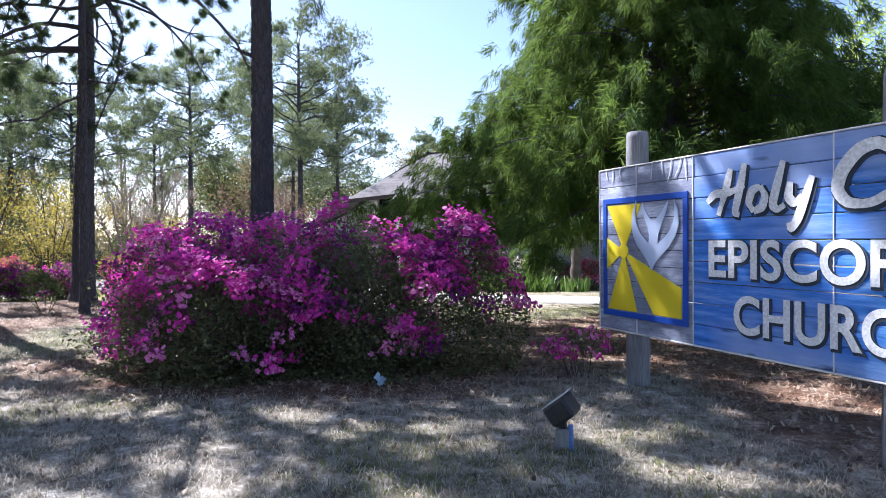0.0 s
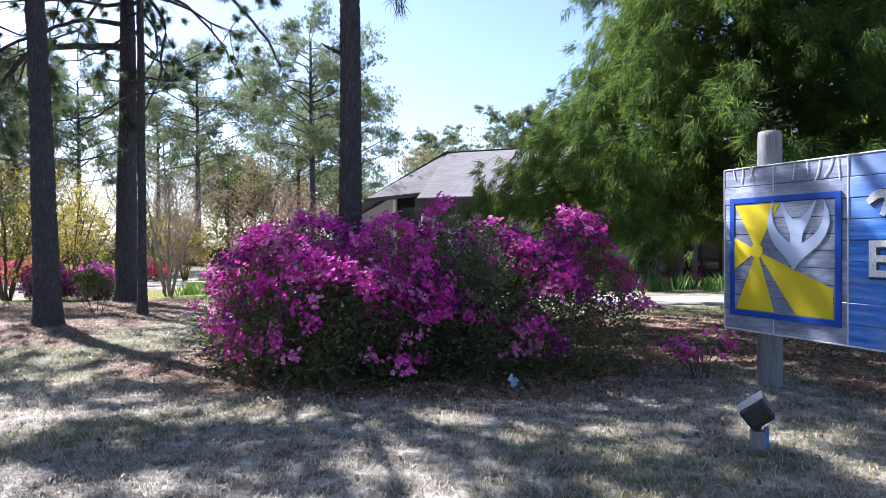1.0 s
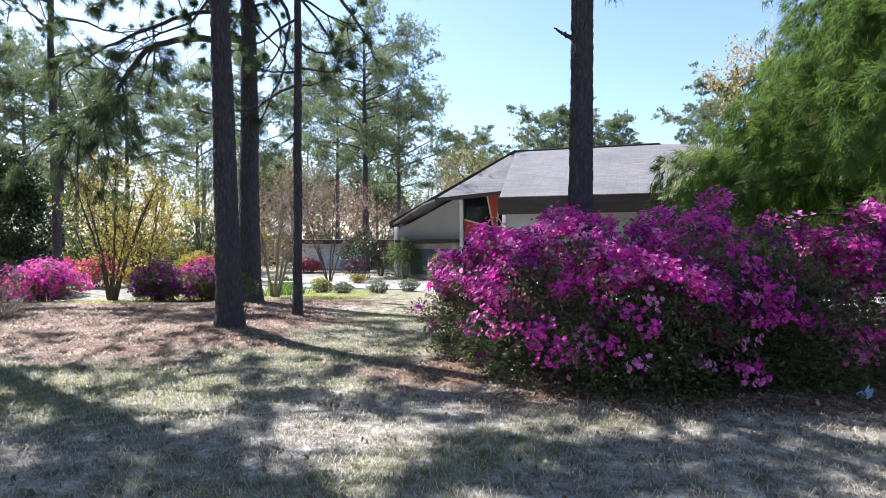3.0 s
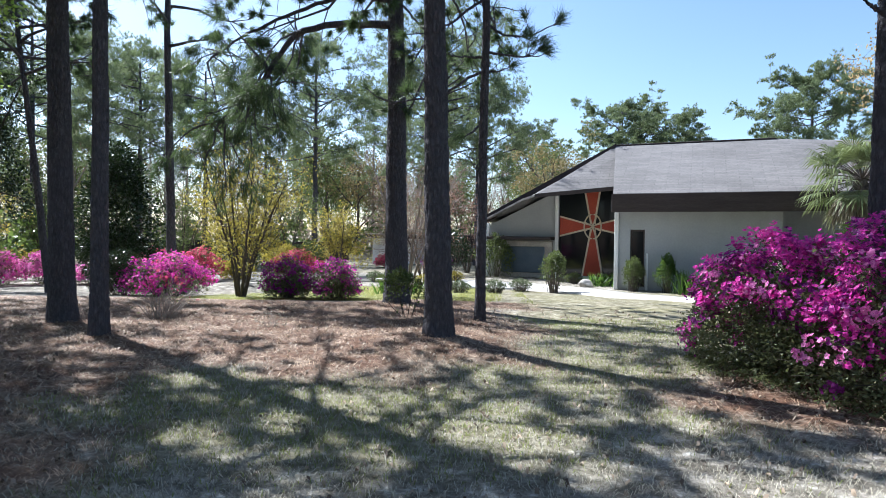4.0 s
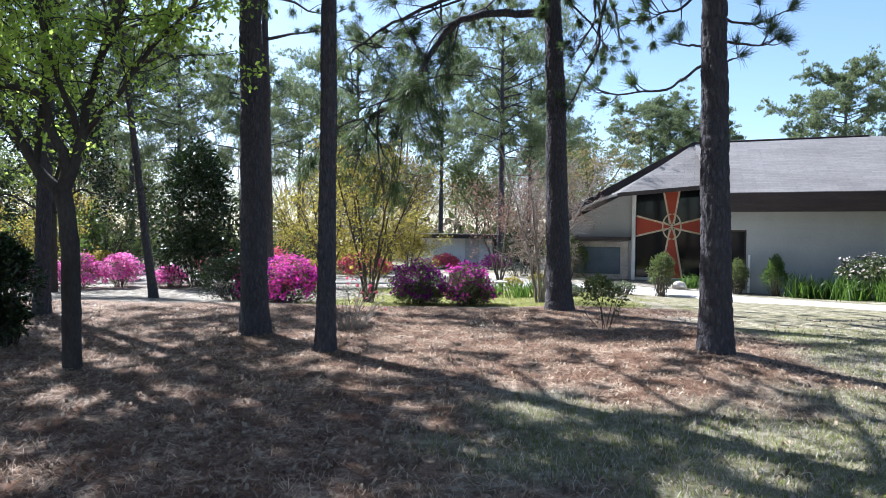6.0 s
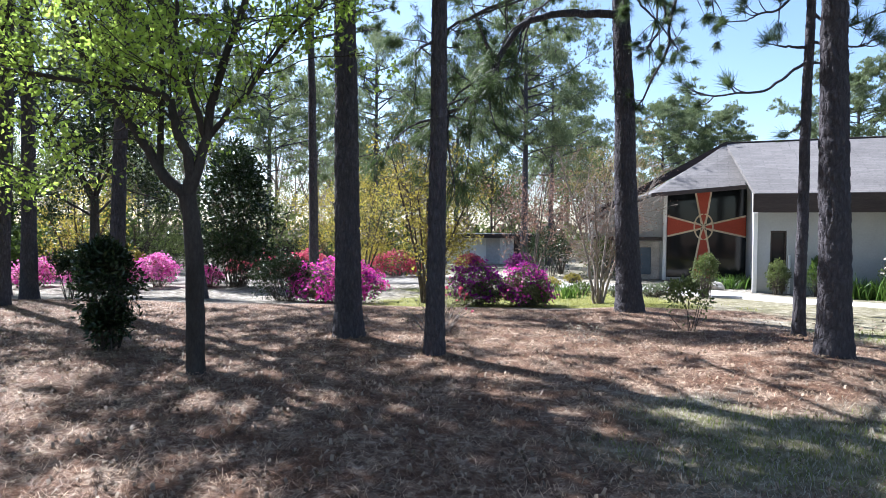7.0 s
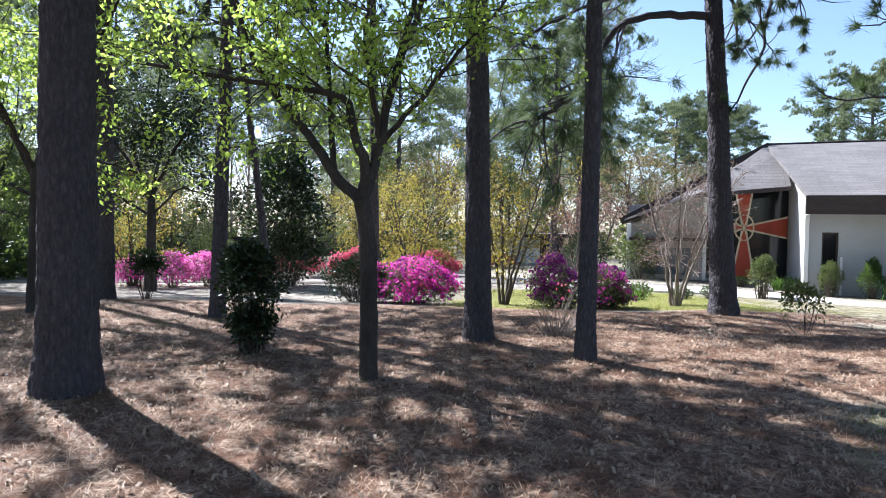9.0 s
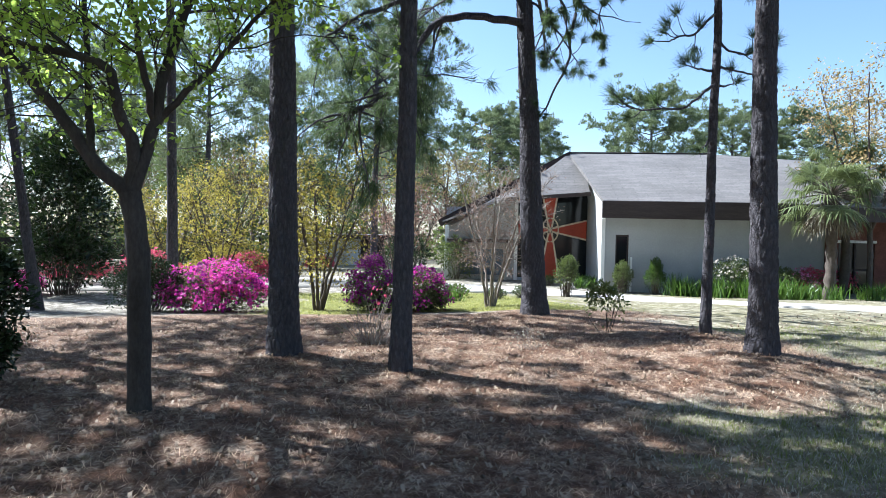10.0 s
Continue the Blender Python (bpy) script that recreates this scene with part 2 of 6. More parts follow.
def banner_mat():
    """Printed weathered blue boards: streaks along the boards, pale worn patches, dark knots."""
    m = mat("blue_board_print", (0.1, 0.25, 0.6), 0.45, 0.4)
    streak = noise_tex(m, 3.0, 6, 0.7, stretch=(0.5, 0.5, 7))
    patch = noise_tex(m, 0.9, 3, 0.5, stretch=(1, 1, 1.3))
    knot = noise_tex(m, 6.0, 2, 0.5, stretch=(0.35, 0.35, 1.6))
    c = ramp(m, streak.outputs["Fac"], [(0.28, (0.03, 0.13, 0.5)), (0.5, (0.09, 0.31, 0.85)), (0.72, (0.36, 0.6, 0.95))]).outputs["Color"]
    p = ramp(m, patch.outputs["Fac"], [(0.42, (0, 0, 0)), (0.62, (1, 1, 1))]).outputs["Color"]
    c = mixed(m, math_node(m, "MULTIPLY", p, 0.75), c, (0.5, 0.62, 0.86))
    k = ramp(m, knot.outputs["Fac"], [(0.63, (0, 0, 0)), (0.7, (1, 1, 1))]).outputs["Color"]
    c = mixed(m, math_node(m, "MULTIPLY", k, 0.85), c, (0.02, 0.045, 0.13))
    join(m, c, base_of(m))
    t = m.node_tree
    tr = node(m, "ShaderNodeBsdfTranslucent")
    join(m, c, tr.inputs["Color"])
    mix = node(m, "ShaderNodeMixShader", Fac=0.35)
    join(m, t.nodes["Principled BSDF"].outputs[0], mix.inputs[1])
    join(m, tr.outputs[0], mix.inputs[2])
    join(m, mix.outputs[0], t.nodes["Material Output"].inputs["Surface"])
    return m


BANNER = banner_mat()


def ground_mat():
    m = mat("ground_cover", (0.3, 0.25, 0.18), 0.95, 0.15)
    straw = node(m, "ShaderNodeAttribute")
    straw.attribute_name = "straw"
    green = node(m, "ShaderNodeAttribute")
    green.attribute_name = "green"
    big = noise_tex(m, 0.7, 5, 0.6)
    mid = noise_tex(m, 4.5, 5, 0.7)
    fine = noise_tex(m, 38, 4, 0.75)
    dry = ramp(m, mid.outputs["Fac"], [(0.27, (0.06, 0.053, 0.041)), (0.44, (0.155, 0.138, 0.11)), (0.57, (0.32, 0.29, 0.245)), (0.67, (0.6, 0.57, 0.51))]).outputs["Color"]
    grass = ramp(m, mid.outputs["Fac"], [(0.3, (0.085, 0.085, 0.032)), (0.7, (0.29, 0.255, 0.12))]).outputs["Color"]
    needles = ramp(m, mid.outputs["Fac"], [(0.3, (0.05, 0.03, 0.022)), (0.5, (0.17, 0.108, 0.078)), (0.68, (0.5, 0.4, 0.3))]).outputs["Color"]
    clump = noise_tex(m, 2.3, 6, 0.75)
    rust = ramp(m, mid.outputs["Fac"], [(0.3, (0.045, 0.022, 0.015)), (0.7, (0.19, 0.1, 0.06))]).outputs["Color"]
    tufty = noise_tex(m, 13, 4, 0.7)
    pale = ramp(m, tufty.outputs["Fac"], [(0.38, (0.06, 0.036, 0.027)), (0.5, (0.2, 0.135, 0.095)), (0.64, (0.6, 0.5, 0.39))]).outputs["Color"]
    needles = mixed(m, 0.55, needles, pale)
    needles = mixed(m, ramp(m, clump.outputs["Fac"], [(0.43, (0.88, 0.88, 0.88)), (0.58, (0, 0, 0))]).outputs["Color"], needles, rust)
    patchy = ramp(m, big.outputs["Fac"], [(0.42, (0, 0, 0)), (0.62, (1, 1, 1))]).outputs["Color"]
    g = math_node(m, "MULTIPLY", green.outputs["Fac"], math_node(m, "ADD", math_node(m, "MULTIPLY", patchy, 0.35), 0.65))
    c = mixed(m, g, dry, grass)
    bald = noise_tex(m, 0.95, 6, 0.7)
    sand = ramp(m, fine.outputs["Fac"], [(0.3, (0.34, 0.31, 0.265)), (0.7, (0.62, 0.58, 0.52))]).outputs["Color"]
    bare_spot = math_node(m, "MULTIPLY", ramp(m, bald.outputs["Fac"], [(0.58, (0, 0, 0)), (0.66, (0.9, 0.9, 0.9))]).outputs["Color"], math_node(m, "SUBTRACT", 1.0, green.outputs["Fac"]))
    c = mixed(m, bare_spot, c, sand)
    bright = ramp(m, mid.outputs["Fac"], [(0.3, (0.19, 0.19, 0.055)), (0.7, (0.38, 0.365, 0.12))]).outputs["Color"]
    rich = ramp(m, green.outputs["Fac"], [(0.78, (0, 0, 0)), (0.92, (1, 1, 1))]).outputs["Color"]
    c = mixed(m, rich, c, bright)
    c = mixed(m, straw.outputs["Fac"], c, needles)
    grain = ramp(m, fine.outputs["Fac"], [(0.25, (0.55, 0.55, 0.55)), (0.5, (1, 1, 1)), (0.75, (1.35, 1.35, 1.35))]).outputs["Color"]
    join(m, mixed(m, 1.0, c, grain, "MULTIPLY"), base_of(m))
    h = math_node(m, "ADD", fine.outputs["Fac"], math_node(m, "MULTIPLY", mid.outputs["Fac"], 1.5))
    bump(m, h, 0.7, 0.03)
    return m


GROUND = ground_mat()


# ---- geometry helpers ----
class Geo:
    """Points and faces gathered from arrays, for one mesh."""

    def __init__(self):
        self.v, self.f, self.n = [], [], 0

    def add(self, verts, faces):
        verts = np.asarray(verts, float).reshape(-1, 3)
        self.v.append(verts)
        self.f.append(np.asarray(faces, int) + self.n)
        self.n += len(verts)

    def mesh(self, name, material, smooth=False):
        me = bpy.data.meshes.new(name)
        verts = np.concatenate(self.v)
        loops = np.concatenate([f.ravel() for f in self.f])
        sizes = np.concatenate([np.full(len(f), f.shape[1]) for f in self.f])
        me.vertices.add(len(verts))
        me.vertices.foreach_set("co", verts.ravel())
        me.loops.add(len(loops))
        me.loops.foreach_set("vertex_index", loops)
        me.polygons.add(len(sizes))
        me.polygons.foreach_set("loop_start", np.concatenate([[0], np.cumsum(sizes)[:-1]]))
        me.polygons.foreach_set("loop_total", sizes)
        if smooth:
            me.polygons.foreach_set("use_smooth", np.ones(len(sizes), bool))
        me.materials.append(material)
        me.update(calc_edges=True)
        me.validate()
        return me


def unit(a):
    return a / np.maximum(np.linalg.norm(a, axis=-1, keepdims=True), 1e-9)


def tube(g, pts, radii, sides=8, rough=0.0, rng=None, cap=True):
    pts = np.asarray(pts, float)
    n = len(pts)
    radii = np.broadcast_to(np.asarray(radii, float), (n,))
    tan = unit(np.gradient(pts, axis=0))
    ref = np.array([0.0, 0.0, 1.0]) if abs(tan[0][2]) < 0.9 else np.array([1.0, 0.0, 0.0])
    a = unit(np.cross(tan, ref))
    b = np.cross(tan, a)
    ang = np.linspace(0, 2 * math.pi, sides, endpoint=False)
    r = radii[:, None] * np.ones(sides)
    if rough and rng is not None:
        r = r * (1 + rng.normal(0, rough, r.shape))
    ring = pts[:, None] + r[..., None] * (np.cos(ang)[None, :, None] * a[:, None] + np.sin(ang)[None, :, None] * b[:, None])
    i = np.arange(n - 1)[:, None] * sides
    j = np.arange(sides)[None]
    k = (j + 1) % sides
    faces = np.stack([i + j, i + k, i + sides + k, i + sides + j], -1).reshape(-1, 4)
    g.add(ring.reshape(-1, 3), faces)
    if cap:
        g.add(ring[-1], np.arange(sides)[None])


def smooth_path(pts, n):
    """A smooth line through a few points."""
    pts = np.asarray(pts, float)
    t = np.linspace(0, 1, len(pts))
    u = np.linspace(0, 1, n)
    out = np.stack([np.interp(u, t, pts[:, k]) for k in range(pts.shape[1])], -1)
    for _ in range(max(1, n // len(pts) // 2)):
        out[1:-1] = (out[:-2] + 2 * out[1:-1] + out[2:]) / 4
    return out


def leaves(g, at, way, length, width, rng, fold=0.25):
    """A folded leaf of two triangles at each place."""
    n = len(at)
    way = unit(way)
    side = unit(np.cross(way, unit(rng.normal(size=(n, 3)))))
    up = np.cross(side, way)
    length = np.broadcast_to(length, (n,))[:, None]
    width = np.broadcast_to(width, (n,))[:, None]
    mid = at + way * length * 0.5 + up * width * fold
    v = np.stack([at, mid + side * width * 0.5, at + way * length, mid - side * width * 0.5], 1)
    i = np.arange(n)[:, None] * 4
    g.add(v.reshape(-1, 3), np.concatenate([i + [0, 1, 2], i + [0, 2, 3]]))


def needles(g, at, way, count, length, width, rng, spread=0.9, droop=0.0, fuzz=0.03):
    """A brush of thin needles round each twig end."""
    n = len(at)
    at = np.repeat(at, count, 0) + rng.normal(0, fuzz, (n * count, 3))
    d = unit(np.repeat(unit(way), count, 0) + rng.normal(0, spread, (n * count, 3)) * 0.75)
    d[:, 2] -= droop
    d = unit(d)
    ln = length * rng.uniform(0.7, 1.15, (n * count, 1))
    side = unit(np.cross(d, unit(rng.normal(size=d.shape)))) * width * 0.5
    v = np.stack([at - side, at + side, at + d * ln], 1)
    g.add(v.reshape(-1, 3), np.arange(n * count * 3).reshape(-1, 3))


def blossoms(g, at, face, size, rng):
    """Five open petals each."""
    n = len(at)
    face = unit(face)
    a = unit(np.cross(face, unit(rng.normal(size=(n, 3)))))
    b = np.cross(face, a)
    size = np.broadcast_to(size, (n,))[:, None]
    for k in range(5):
        t = 2 * math.pi * k / 5
        d = a * math.cos(t) + b * math.sin(t)
        s = -a * math.sin(t) + b * math.cos(t)
        tip = at + d * size * 0.5 + face * size * 0.2
        mid = at + d * size * 0.3 + face * size * 0.22
        v = np.stack([at, mid + s * size * 0.2, tip, mid - s * size * 0.2], 1)
        i = np.arange(n)[:, None] * 4
        g.add(v.reshape(-1, 3), i + [0, 1, 2, 3])


def part(name, geo, material, parent=None, label="", smooth=False):
    """Links a gathered mesh, or a bmesh, as one object under a thing or a part."""
    if isinstance(geo, Geo):
        me = geo.mesh(name, material, smooth)
    else:
        me = bpy.data.meshes.new(name)
        geo.to_mesh(me)
        geo.free()
        me.materials.append(material)
    ob = new(name, me)
    if parent is not None:
        ob.parent = parent
    if label:
        tagged(ob, label)
    return ob


def empty(name, m, label, category, group="", kind=""):
    ob = new(name)
    ob.matrix_world = m
    return tagged(ob, label, category, group, kind)


def box(bm, x0, x1, y0, y1, z0, z1, bevel=0.0):
    """A box, bevelled if wanted, added to a bmesh."""
    r = bmesh.ops.create_cube(bm, size=1.0)
    for v in r["verts"]:
        v.co = Vector((x0 + (v.co.x + 0.5) * (x1 - x0), y0 + (v.co.y + 0.5) * (y1 - y0), z0 + (v.co.z + 0.5) * (z1 - z0)))
    if bevel:
        edges = {e for v in r["verts"] for e in v.link_edges}
        bmesh.ops.bevel(bm, geom=list(edges), offset=bevel, segments=1, affect="EDGES")
    return bm


def one_box(*args):
    return box(bmesh.new(), *args)


def prism(bm, outline, depth):
    """A flat outline of 3D points, thickened along depth."""
    lo = [bm.verts.new(p) for p in outline]
    hi = [bm.verts.new(Vector(p) + Vector(depth)) for p in outline]
    n = len(outline)
    bm.faces.new(lo)
    bm.faces.new(hi[::-1])
    for i in range(n):
        bm.faces.new((lo[i], hi[i], hi[(i + 1) % n], lo[(i + 1) % n]))
    bmesh.ops.recalc_face_normals(bm, faces=bm.faces)
    return bm


# ---- ground ----
def step(a, b, x):
    s = np.clip((x - a) / (b - a), 0, 1)
    return s * s * (3 - 2 * s)


MOUNDS = [(-7.77, 10.72, 0.17, 1.3), (-7.3, 12.9, 0.08, 0.8), (-9.3, 16.2, 0.06, 1.2), (-14.75, 12.2, 0.05, 0.9),
          (-18.88, 8.13, 0.05, 0.9), (-13.1, 10.8, 0.04, 0.7), (-1.6, 8.2, 0.05, 2.5)]


def gz(x, y):
    x, y = np.asarray(x, float), np.asarray(y, float)
    left = step(-8.5, -11.5, x)
    z = -0.5 * (left * step(14.5, 24, y) + (1 - left) * step(15, 27, y))
    for mx, my, h, r in MOUNDS:
        z = z + h * np.exp(-((x - mx) ** 2 + (y - my) ** 2) / (r * r))
    return z + 0.012 * np.sin(1.7 * x + 0.6 * y) * np.sin(1.3 * y - 0.4 * x)


def wobble(x, y, s=1.0):
    return (np.sin(x * 1.31 * s + 2.1 * np.sin(y * 0.77 * s)) + np.sin(y * 1.73 * s + 1.7 * np.sin(x * 0.91 * s) + 1.3)) * 0.5


def straw_cover(x, y):
    w = 0.55 * wobble(x, y) + 0.3 * wobble(x, y, 3.1)
    a = step(-9.9, -11.3, x + w + 0.35 * np.clip(y - 6.5, -2, 2))
    b = np.minimum(step(8.3, 9.4, y + w), step(-5.9, -7.2, x + w))
    s = np.maximum(a, b) * step(18.2, 16.8, y + w)
    for cx, cy, rx, ry in ((-1.4, 8.2, 3.6, 2.2), (5.0, 9.6, 5.0, 3.0), (4.95, 6.5, 2.2, 3.2)):
        s = np.maximum(s, step(1.15, 0.8, np.hypot((x - cx) / rx, (y - cy) / ry) + 0.2 * w))
    return s


def green_cover(x, y):
    w = 0.6 * wobble(x, y, 0.8) + 0.4 * wobble(x, y, 2.3)
    lawn = step(16.9, 18.2, y + 0.7 * w) * step(27.5, 26, y) * step(-17, -14.5, x + w) * step(-5, -8, x)
    strip = 0.75 * step(1.6, 0.6, np.hypot((x + 9.0) / 2.6, (y - 7.3) / 1.4) + 0.25 * w)
    mid = 0.6 * step(1.5, 0.5, np.hypot((x + 5.5) / 2.6, (y - 9.2) / 2.0) + 0.3 * w)
    front = 0.5 * step(-0.2, 0.9, w) * step(18, 6, y)
    right = 0.77 * step(9.5, 12.5, y) * step(27.5, 25, y) * step(-8, -6, x) * (0.85 + 0.15 * w)
    far = 0.45 * step(27, 40, y)
    return np.clip(np.maximum.reduce([lawn, strip, mid, front, right, far]), 0, 1)


def axis(near0, near1, fine, far):
    out = [near0]
    s = fine
    while out[-1] > -far:
        s *= 1.35
        out.append(out[-1] - s)
    out = out[::-1]
    out += list(np.arange(near0 + fine, near1, fine))
    s = fine
    while out[-1] < far:
        s *= 1.35
        out.append(out[-1] + s)
    return np.array(out)


gx, gy = axis(-32, 10, 0.2, 900), axis(-2, 30, 0.2, 900)
GX, GY = np.meshgrid(gx, gy)
gg = Geo()
ii = (np.arange(len(gy) - 1)[:, None] * len(gx) + np.arange(len(gx) - 1)[None]).reshape(-1, 1)
gg.add(np.stack([GX, GY, gz(GX, GY)], -1).reshape(-1, 3), ii + [0, 1, len(gx) + 1, len(gx)])
ground = tagged(part("ground", gg, GROUND, smooth=True), "sparse lawn with pine straw and bare sandy patches", "ground", kind="structure")
for key, fn in (("straw", straw_cover), ("green", green_cover)):
    attr = ground.data.attributes.new(key, "FLOAT", "POINT")
    attr.data.foreach_set("value", fn(GX, GY).ravel())


def ribbon(name, centre, widths, material, label, category, lift=0.02):
    """A paved strip with a real thickness that follows the ground."""
    c = smooth_path(centre, 60)
    w = np.interp(np.linspace(0, 1, 60), np.linspace(0, 1, len(widths)), widths)
    t = unit(np.gradient(c, axis=0))
    nrm = np.stack([-t[:, 1], t[:, 0]], -1)
    rows = []
    for off, dz in ((-0.5, -0.1), (-0.5, lift), (-0.17, lift), (0.17, lift), (0.5, lift), (0.5, -0.1)):
        p = c + nrm * w[:, None] * off
        rows.append(np.column_stack([p, gz(p[:, 0], p[:, 1]) + dz]))
    g = Geo()
    v = np.stack(rows, 1)
    i = (np.arange(59)[:, None] * 6 + np.arange(5)[None]).reshape(-1, 1)
    g.add(v.reshape(-1, 3), i + [0, 1, 7, 6])
    return tagged(part(name, g, material), label, category, kind="structure")


ribbon("pavement", [(22, 13.4), (14, 14.2), (7.5, 15.0), (4.2, 15.6), (1.4, 17.0), (-0.8, 19.2), (-2.2, 22.0), (-3.2, 25.0), (-5.2, 27.4), (-8, 28.6), (-11, 29.4)],
       [1.9, 1.9, 1.9, 1.9, 1.9, 1.9, 2.0, 2.3, 2.8, 3.4, 3.6], CONCRETE, "pale concrete footpath curving past the church", "footpath", 0.06)
ribbon("road", [(-9.5, 33.5), (-14, 31.8), (-20, 30), (-28, 28), (-40, 25.5), (-70, 22)], [7, 5.5, 4.5, 4.2, 4.2, 4.2], GRAVEL, "pale gravel drive running behind the azaleas", "drive", 0.025)


# ---- church ----
CH = Matrix.Translation((-2.0, 27.5, -0.5)) @ Matrix.Rotation(radians(-17.46), 4, "Z")
church = empty("church", CH, "low pale brick church with dark fascia and brown shingle roof", "church")


def slab(points, thick):
    """A roof plane given by its top corners, thickened downwards."""
    return prism(bmesh.new(), points, (0, 0, -thick))


# heights here are above the church's own floor, 0.5 m below the lawn
E0, E1 = (-0.15, -0.55, 3.88), (7.2, -0.55, 3.88)
R0, R1 = (-0.95, 6.4, 6.77), (6.2, 6.4, 6.77)
for u0, u1, z0, z1 in ((0.0, 0.48, 0, 3.3), (0.48, 1.04, 0, 0.12), (0.48, 1.04, 2.45, 3.3), (1.04, 5.95, 0, 3.3)):
    part("wall", one_box(u0, u1, 0.0, 0.25, z0, z1), WALL_PAINT, church)
part("wall", one_box(5.7, 5.95, 0.25, 2.3, 0, 3.3), WALL_PAINT, church)
part("wall", one_box(5.7, 10.1, 2.3, 2.55, 0, 3.6), WALL_PAINT, church)
for u0, u1, z0, z1 in ((10.1, 10.66, 0, 3.6), (10.66, 12.2, 2.4, 3.6), (12.2, 15.0, 0, 3.6)):
    part("wall", one_box(u0, u1, 2.25, 2.5, z0, z1), BRICK, church, "dark red brick wall round the side entrance")
part("lintel", one_box(10.6, 12.26, 2.2, 2.3, 2.3, 2.42, 0.01), WHITE_PAINT, church)
side_door = part("door", one_box(10.66, 12.2, 2.44, 2.48, 0.02, 2.3), GLASS_DARK, church, "dark glazed side door")
for u in (10.66, 11.4, 12.12):
    part("door_frame", one_box(u, u + 0.08, 2.36, 2.44, 0.02, 2.3), DARK_WOOD, side_door)
part("door_frame", one_box(10.74, 12.12, 2.36, 2.44, 1.05, 1.13), DARK_WOOD, side_door)
gable = prism(bmesh.new(), [(0.0, 0.25, 0), (0.0, 12.5, 0), (0.0, 12.5, 4.1), (-0.25, 6.4, 6.55), (0.0, 0.25, 4.05)], (0.25, 0, 0))
part("wall", gable, WALL_PAINT, church)
part("soffit", prism(bmesh.new(), [(5.95, -0.5, 3.3), (7.2, -0.5, 3.3), (15.0, 0.44, 3.3), (15.0, 2.25, 3.3), (5.95, 2.25, 3.3)], (0, 0, 0.05)), DARK_WOOD, church)
part("wall", one_box(14.75, 15, 2.5, 12.5, 0, 4.1), WALL_PAINT, church)
part("wall", one_box(-8.0, 14.75, 12.5, 12.75, 0, 4.1), WALL_PAINT, church)
part("roof", slab([E0, E1, R1, R0], 0.16), SHINGLE, church)
part("roof", slab([R1, E1, (15.0, 0.4, 3.7), (15.0, 6.4, 6.2)], 0.16), SHINGLE, church)
part("roof", slab([R0, R1, (15.0, 6.4, 6.2), (15, 13.2, 3.88), (-0.15, 13.2, 3.88)], 0.16), SHINGLE, church)
part("ridge_cap", one_box(-0.98, 6.3, 6.3, 6.5, 6.74, 6.82, 0.02), DARK_WOOD, church)
part("fascia", one_box(-0.2, 7.15, -0.62, -0.5, 3.14, 3.86, 0.01), DARK_WOOD, church)
part("fascia", prism(bmesh.new(), [(7.15, -0.6, 3.82), (15.0, 0.34, 3.66), (15.0, 0.34, 3.2), (7.15, -0.6, 3.14)], (0.0, 0.1, 0)), DARK_WOOD, church)
part("soffit", one_box(0.0, 5.95, -0.5, 0.0, 3.3, 3.36), DARK_WOOD, church)
part("corner_trim", one_box(-0.14, 0.02, -0.1, 0.06, 0.0, 3.14, 0.01), WHITE_PAINT, church)
# side roof over the star window and its dark rake board
A0, B0 = (-4.1, 2.6, 4.12), (-0.25, 3.1, 4.46)
D0 = (-7.6, 5.2, 3.0)
part("roof", slab([A0, B0, (-0.28, 5.6, 6.3), (-0.95, 6.4, 6.75)], 0.14), SHINGLE, church)
part("roof", slab([(-0.95, 6.4, 6.72), A0, (-4.9, 3.1, 3.95), D0, (-7.7, 12.8, 3.0), (-0.95, 12.8, 6.6)], 0.1), SHINGLE, church)
rake = prism(bmesh.new(), [(-0.9, 6.2, 6.86), (-0.9, 6.2, 6.5), (-7.6, 5.1, 2.72), (-7.75, 5.1, 3.06)], (0, 0.12, 0))
part("rake_board", rake, DARK_WOOD, church)
part("eave_board", prism(bmesh.new(), [(-4.15, 2.55, 4.14), (-0.2, 3.05, 4.48), (-0.2, 3.05, 4.3), (-4.15, 2.55, 3.96)], (0.0, 0.07, 0)), DARK_WOOD, church)
part("wall", prism(bmesh.new(), [(-3.62, 5.5, 0), (-7.3, 5.5, 0), (-7.3, 5.5, 2.7), (-3.62, 5.5, 4.5)], (0, 0.25, 0)), WALL_PAINT, church)
part("wall", one_box(-7.3, -7.05, 5.75, 12.5, 0, 2.9), WALL_PAINT, church)
part("column", one_box(-3.75, -3.58, 5.3, 5.5, 0, 4.2, 0.01), WHITE_PAINT, church)
part("column", one_box(-7.35, -7.15, 4.9, 5.1, 0, 2.8, 0.01), WHITE_PAINT, church)
part("canopy", one_box(-7.2, -3.8, 4.6, 5.5, 1.95, 2.12, 0.02), DARK_WOOD, church)
part("panel", one_box(-6.6, -4.3, 5.34, 5.46, 0.25, 1.6, 0.02), TEAL_PANEL, church, "slate blue panel under a flat canopy")
part("panel", one_box(-7.0, -3.9, 5.4, 5.49, 0.0, 1.9, 0.02), STONE, church)

# star window
sw = part("star_window", one_box(-3.58, -0.02, 5.62, 5.68, 0.12, 4.55), GLASS_DARK, church, "tall dark window with a red and cream star cross")
part("sill", one_box(-3.6, -0.02, 5.4, 5.62, 0.0, 0.14, 0.02), WALL_PAINT, sw)
scu, scz = -1.9, 2.65


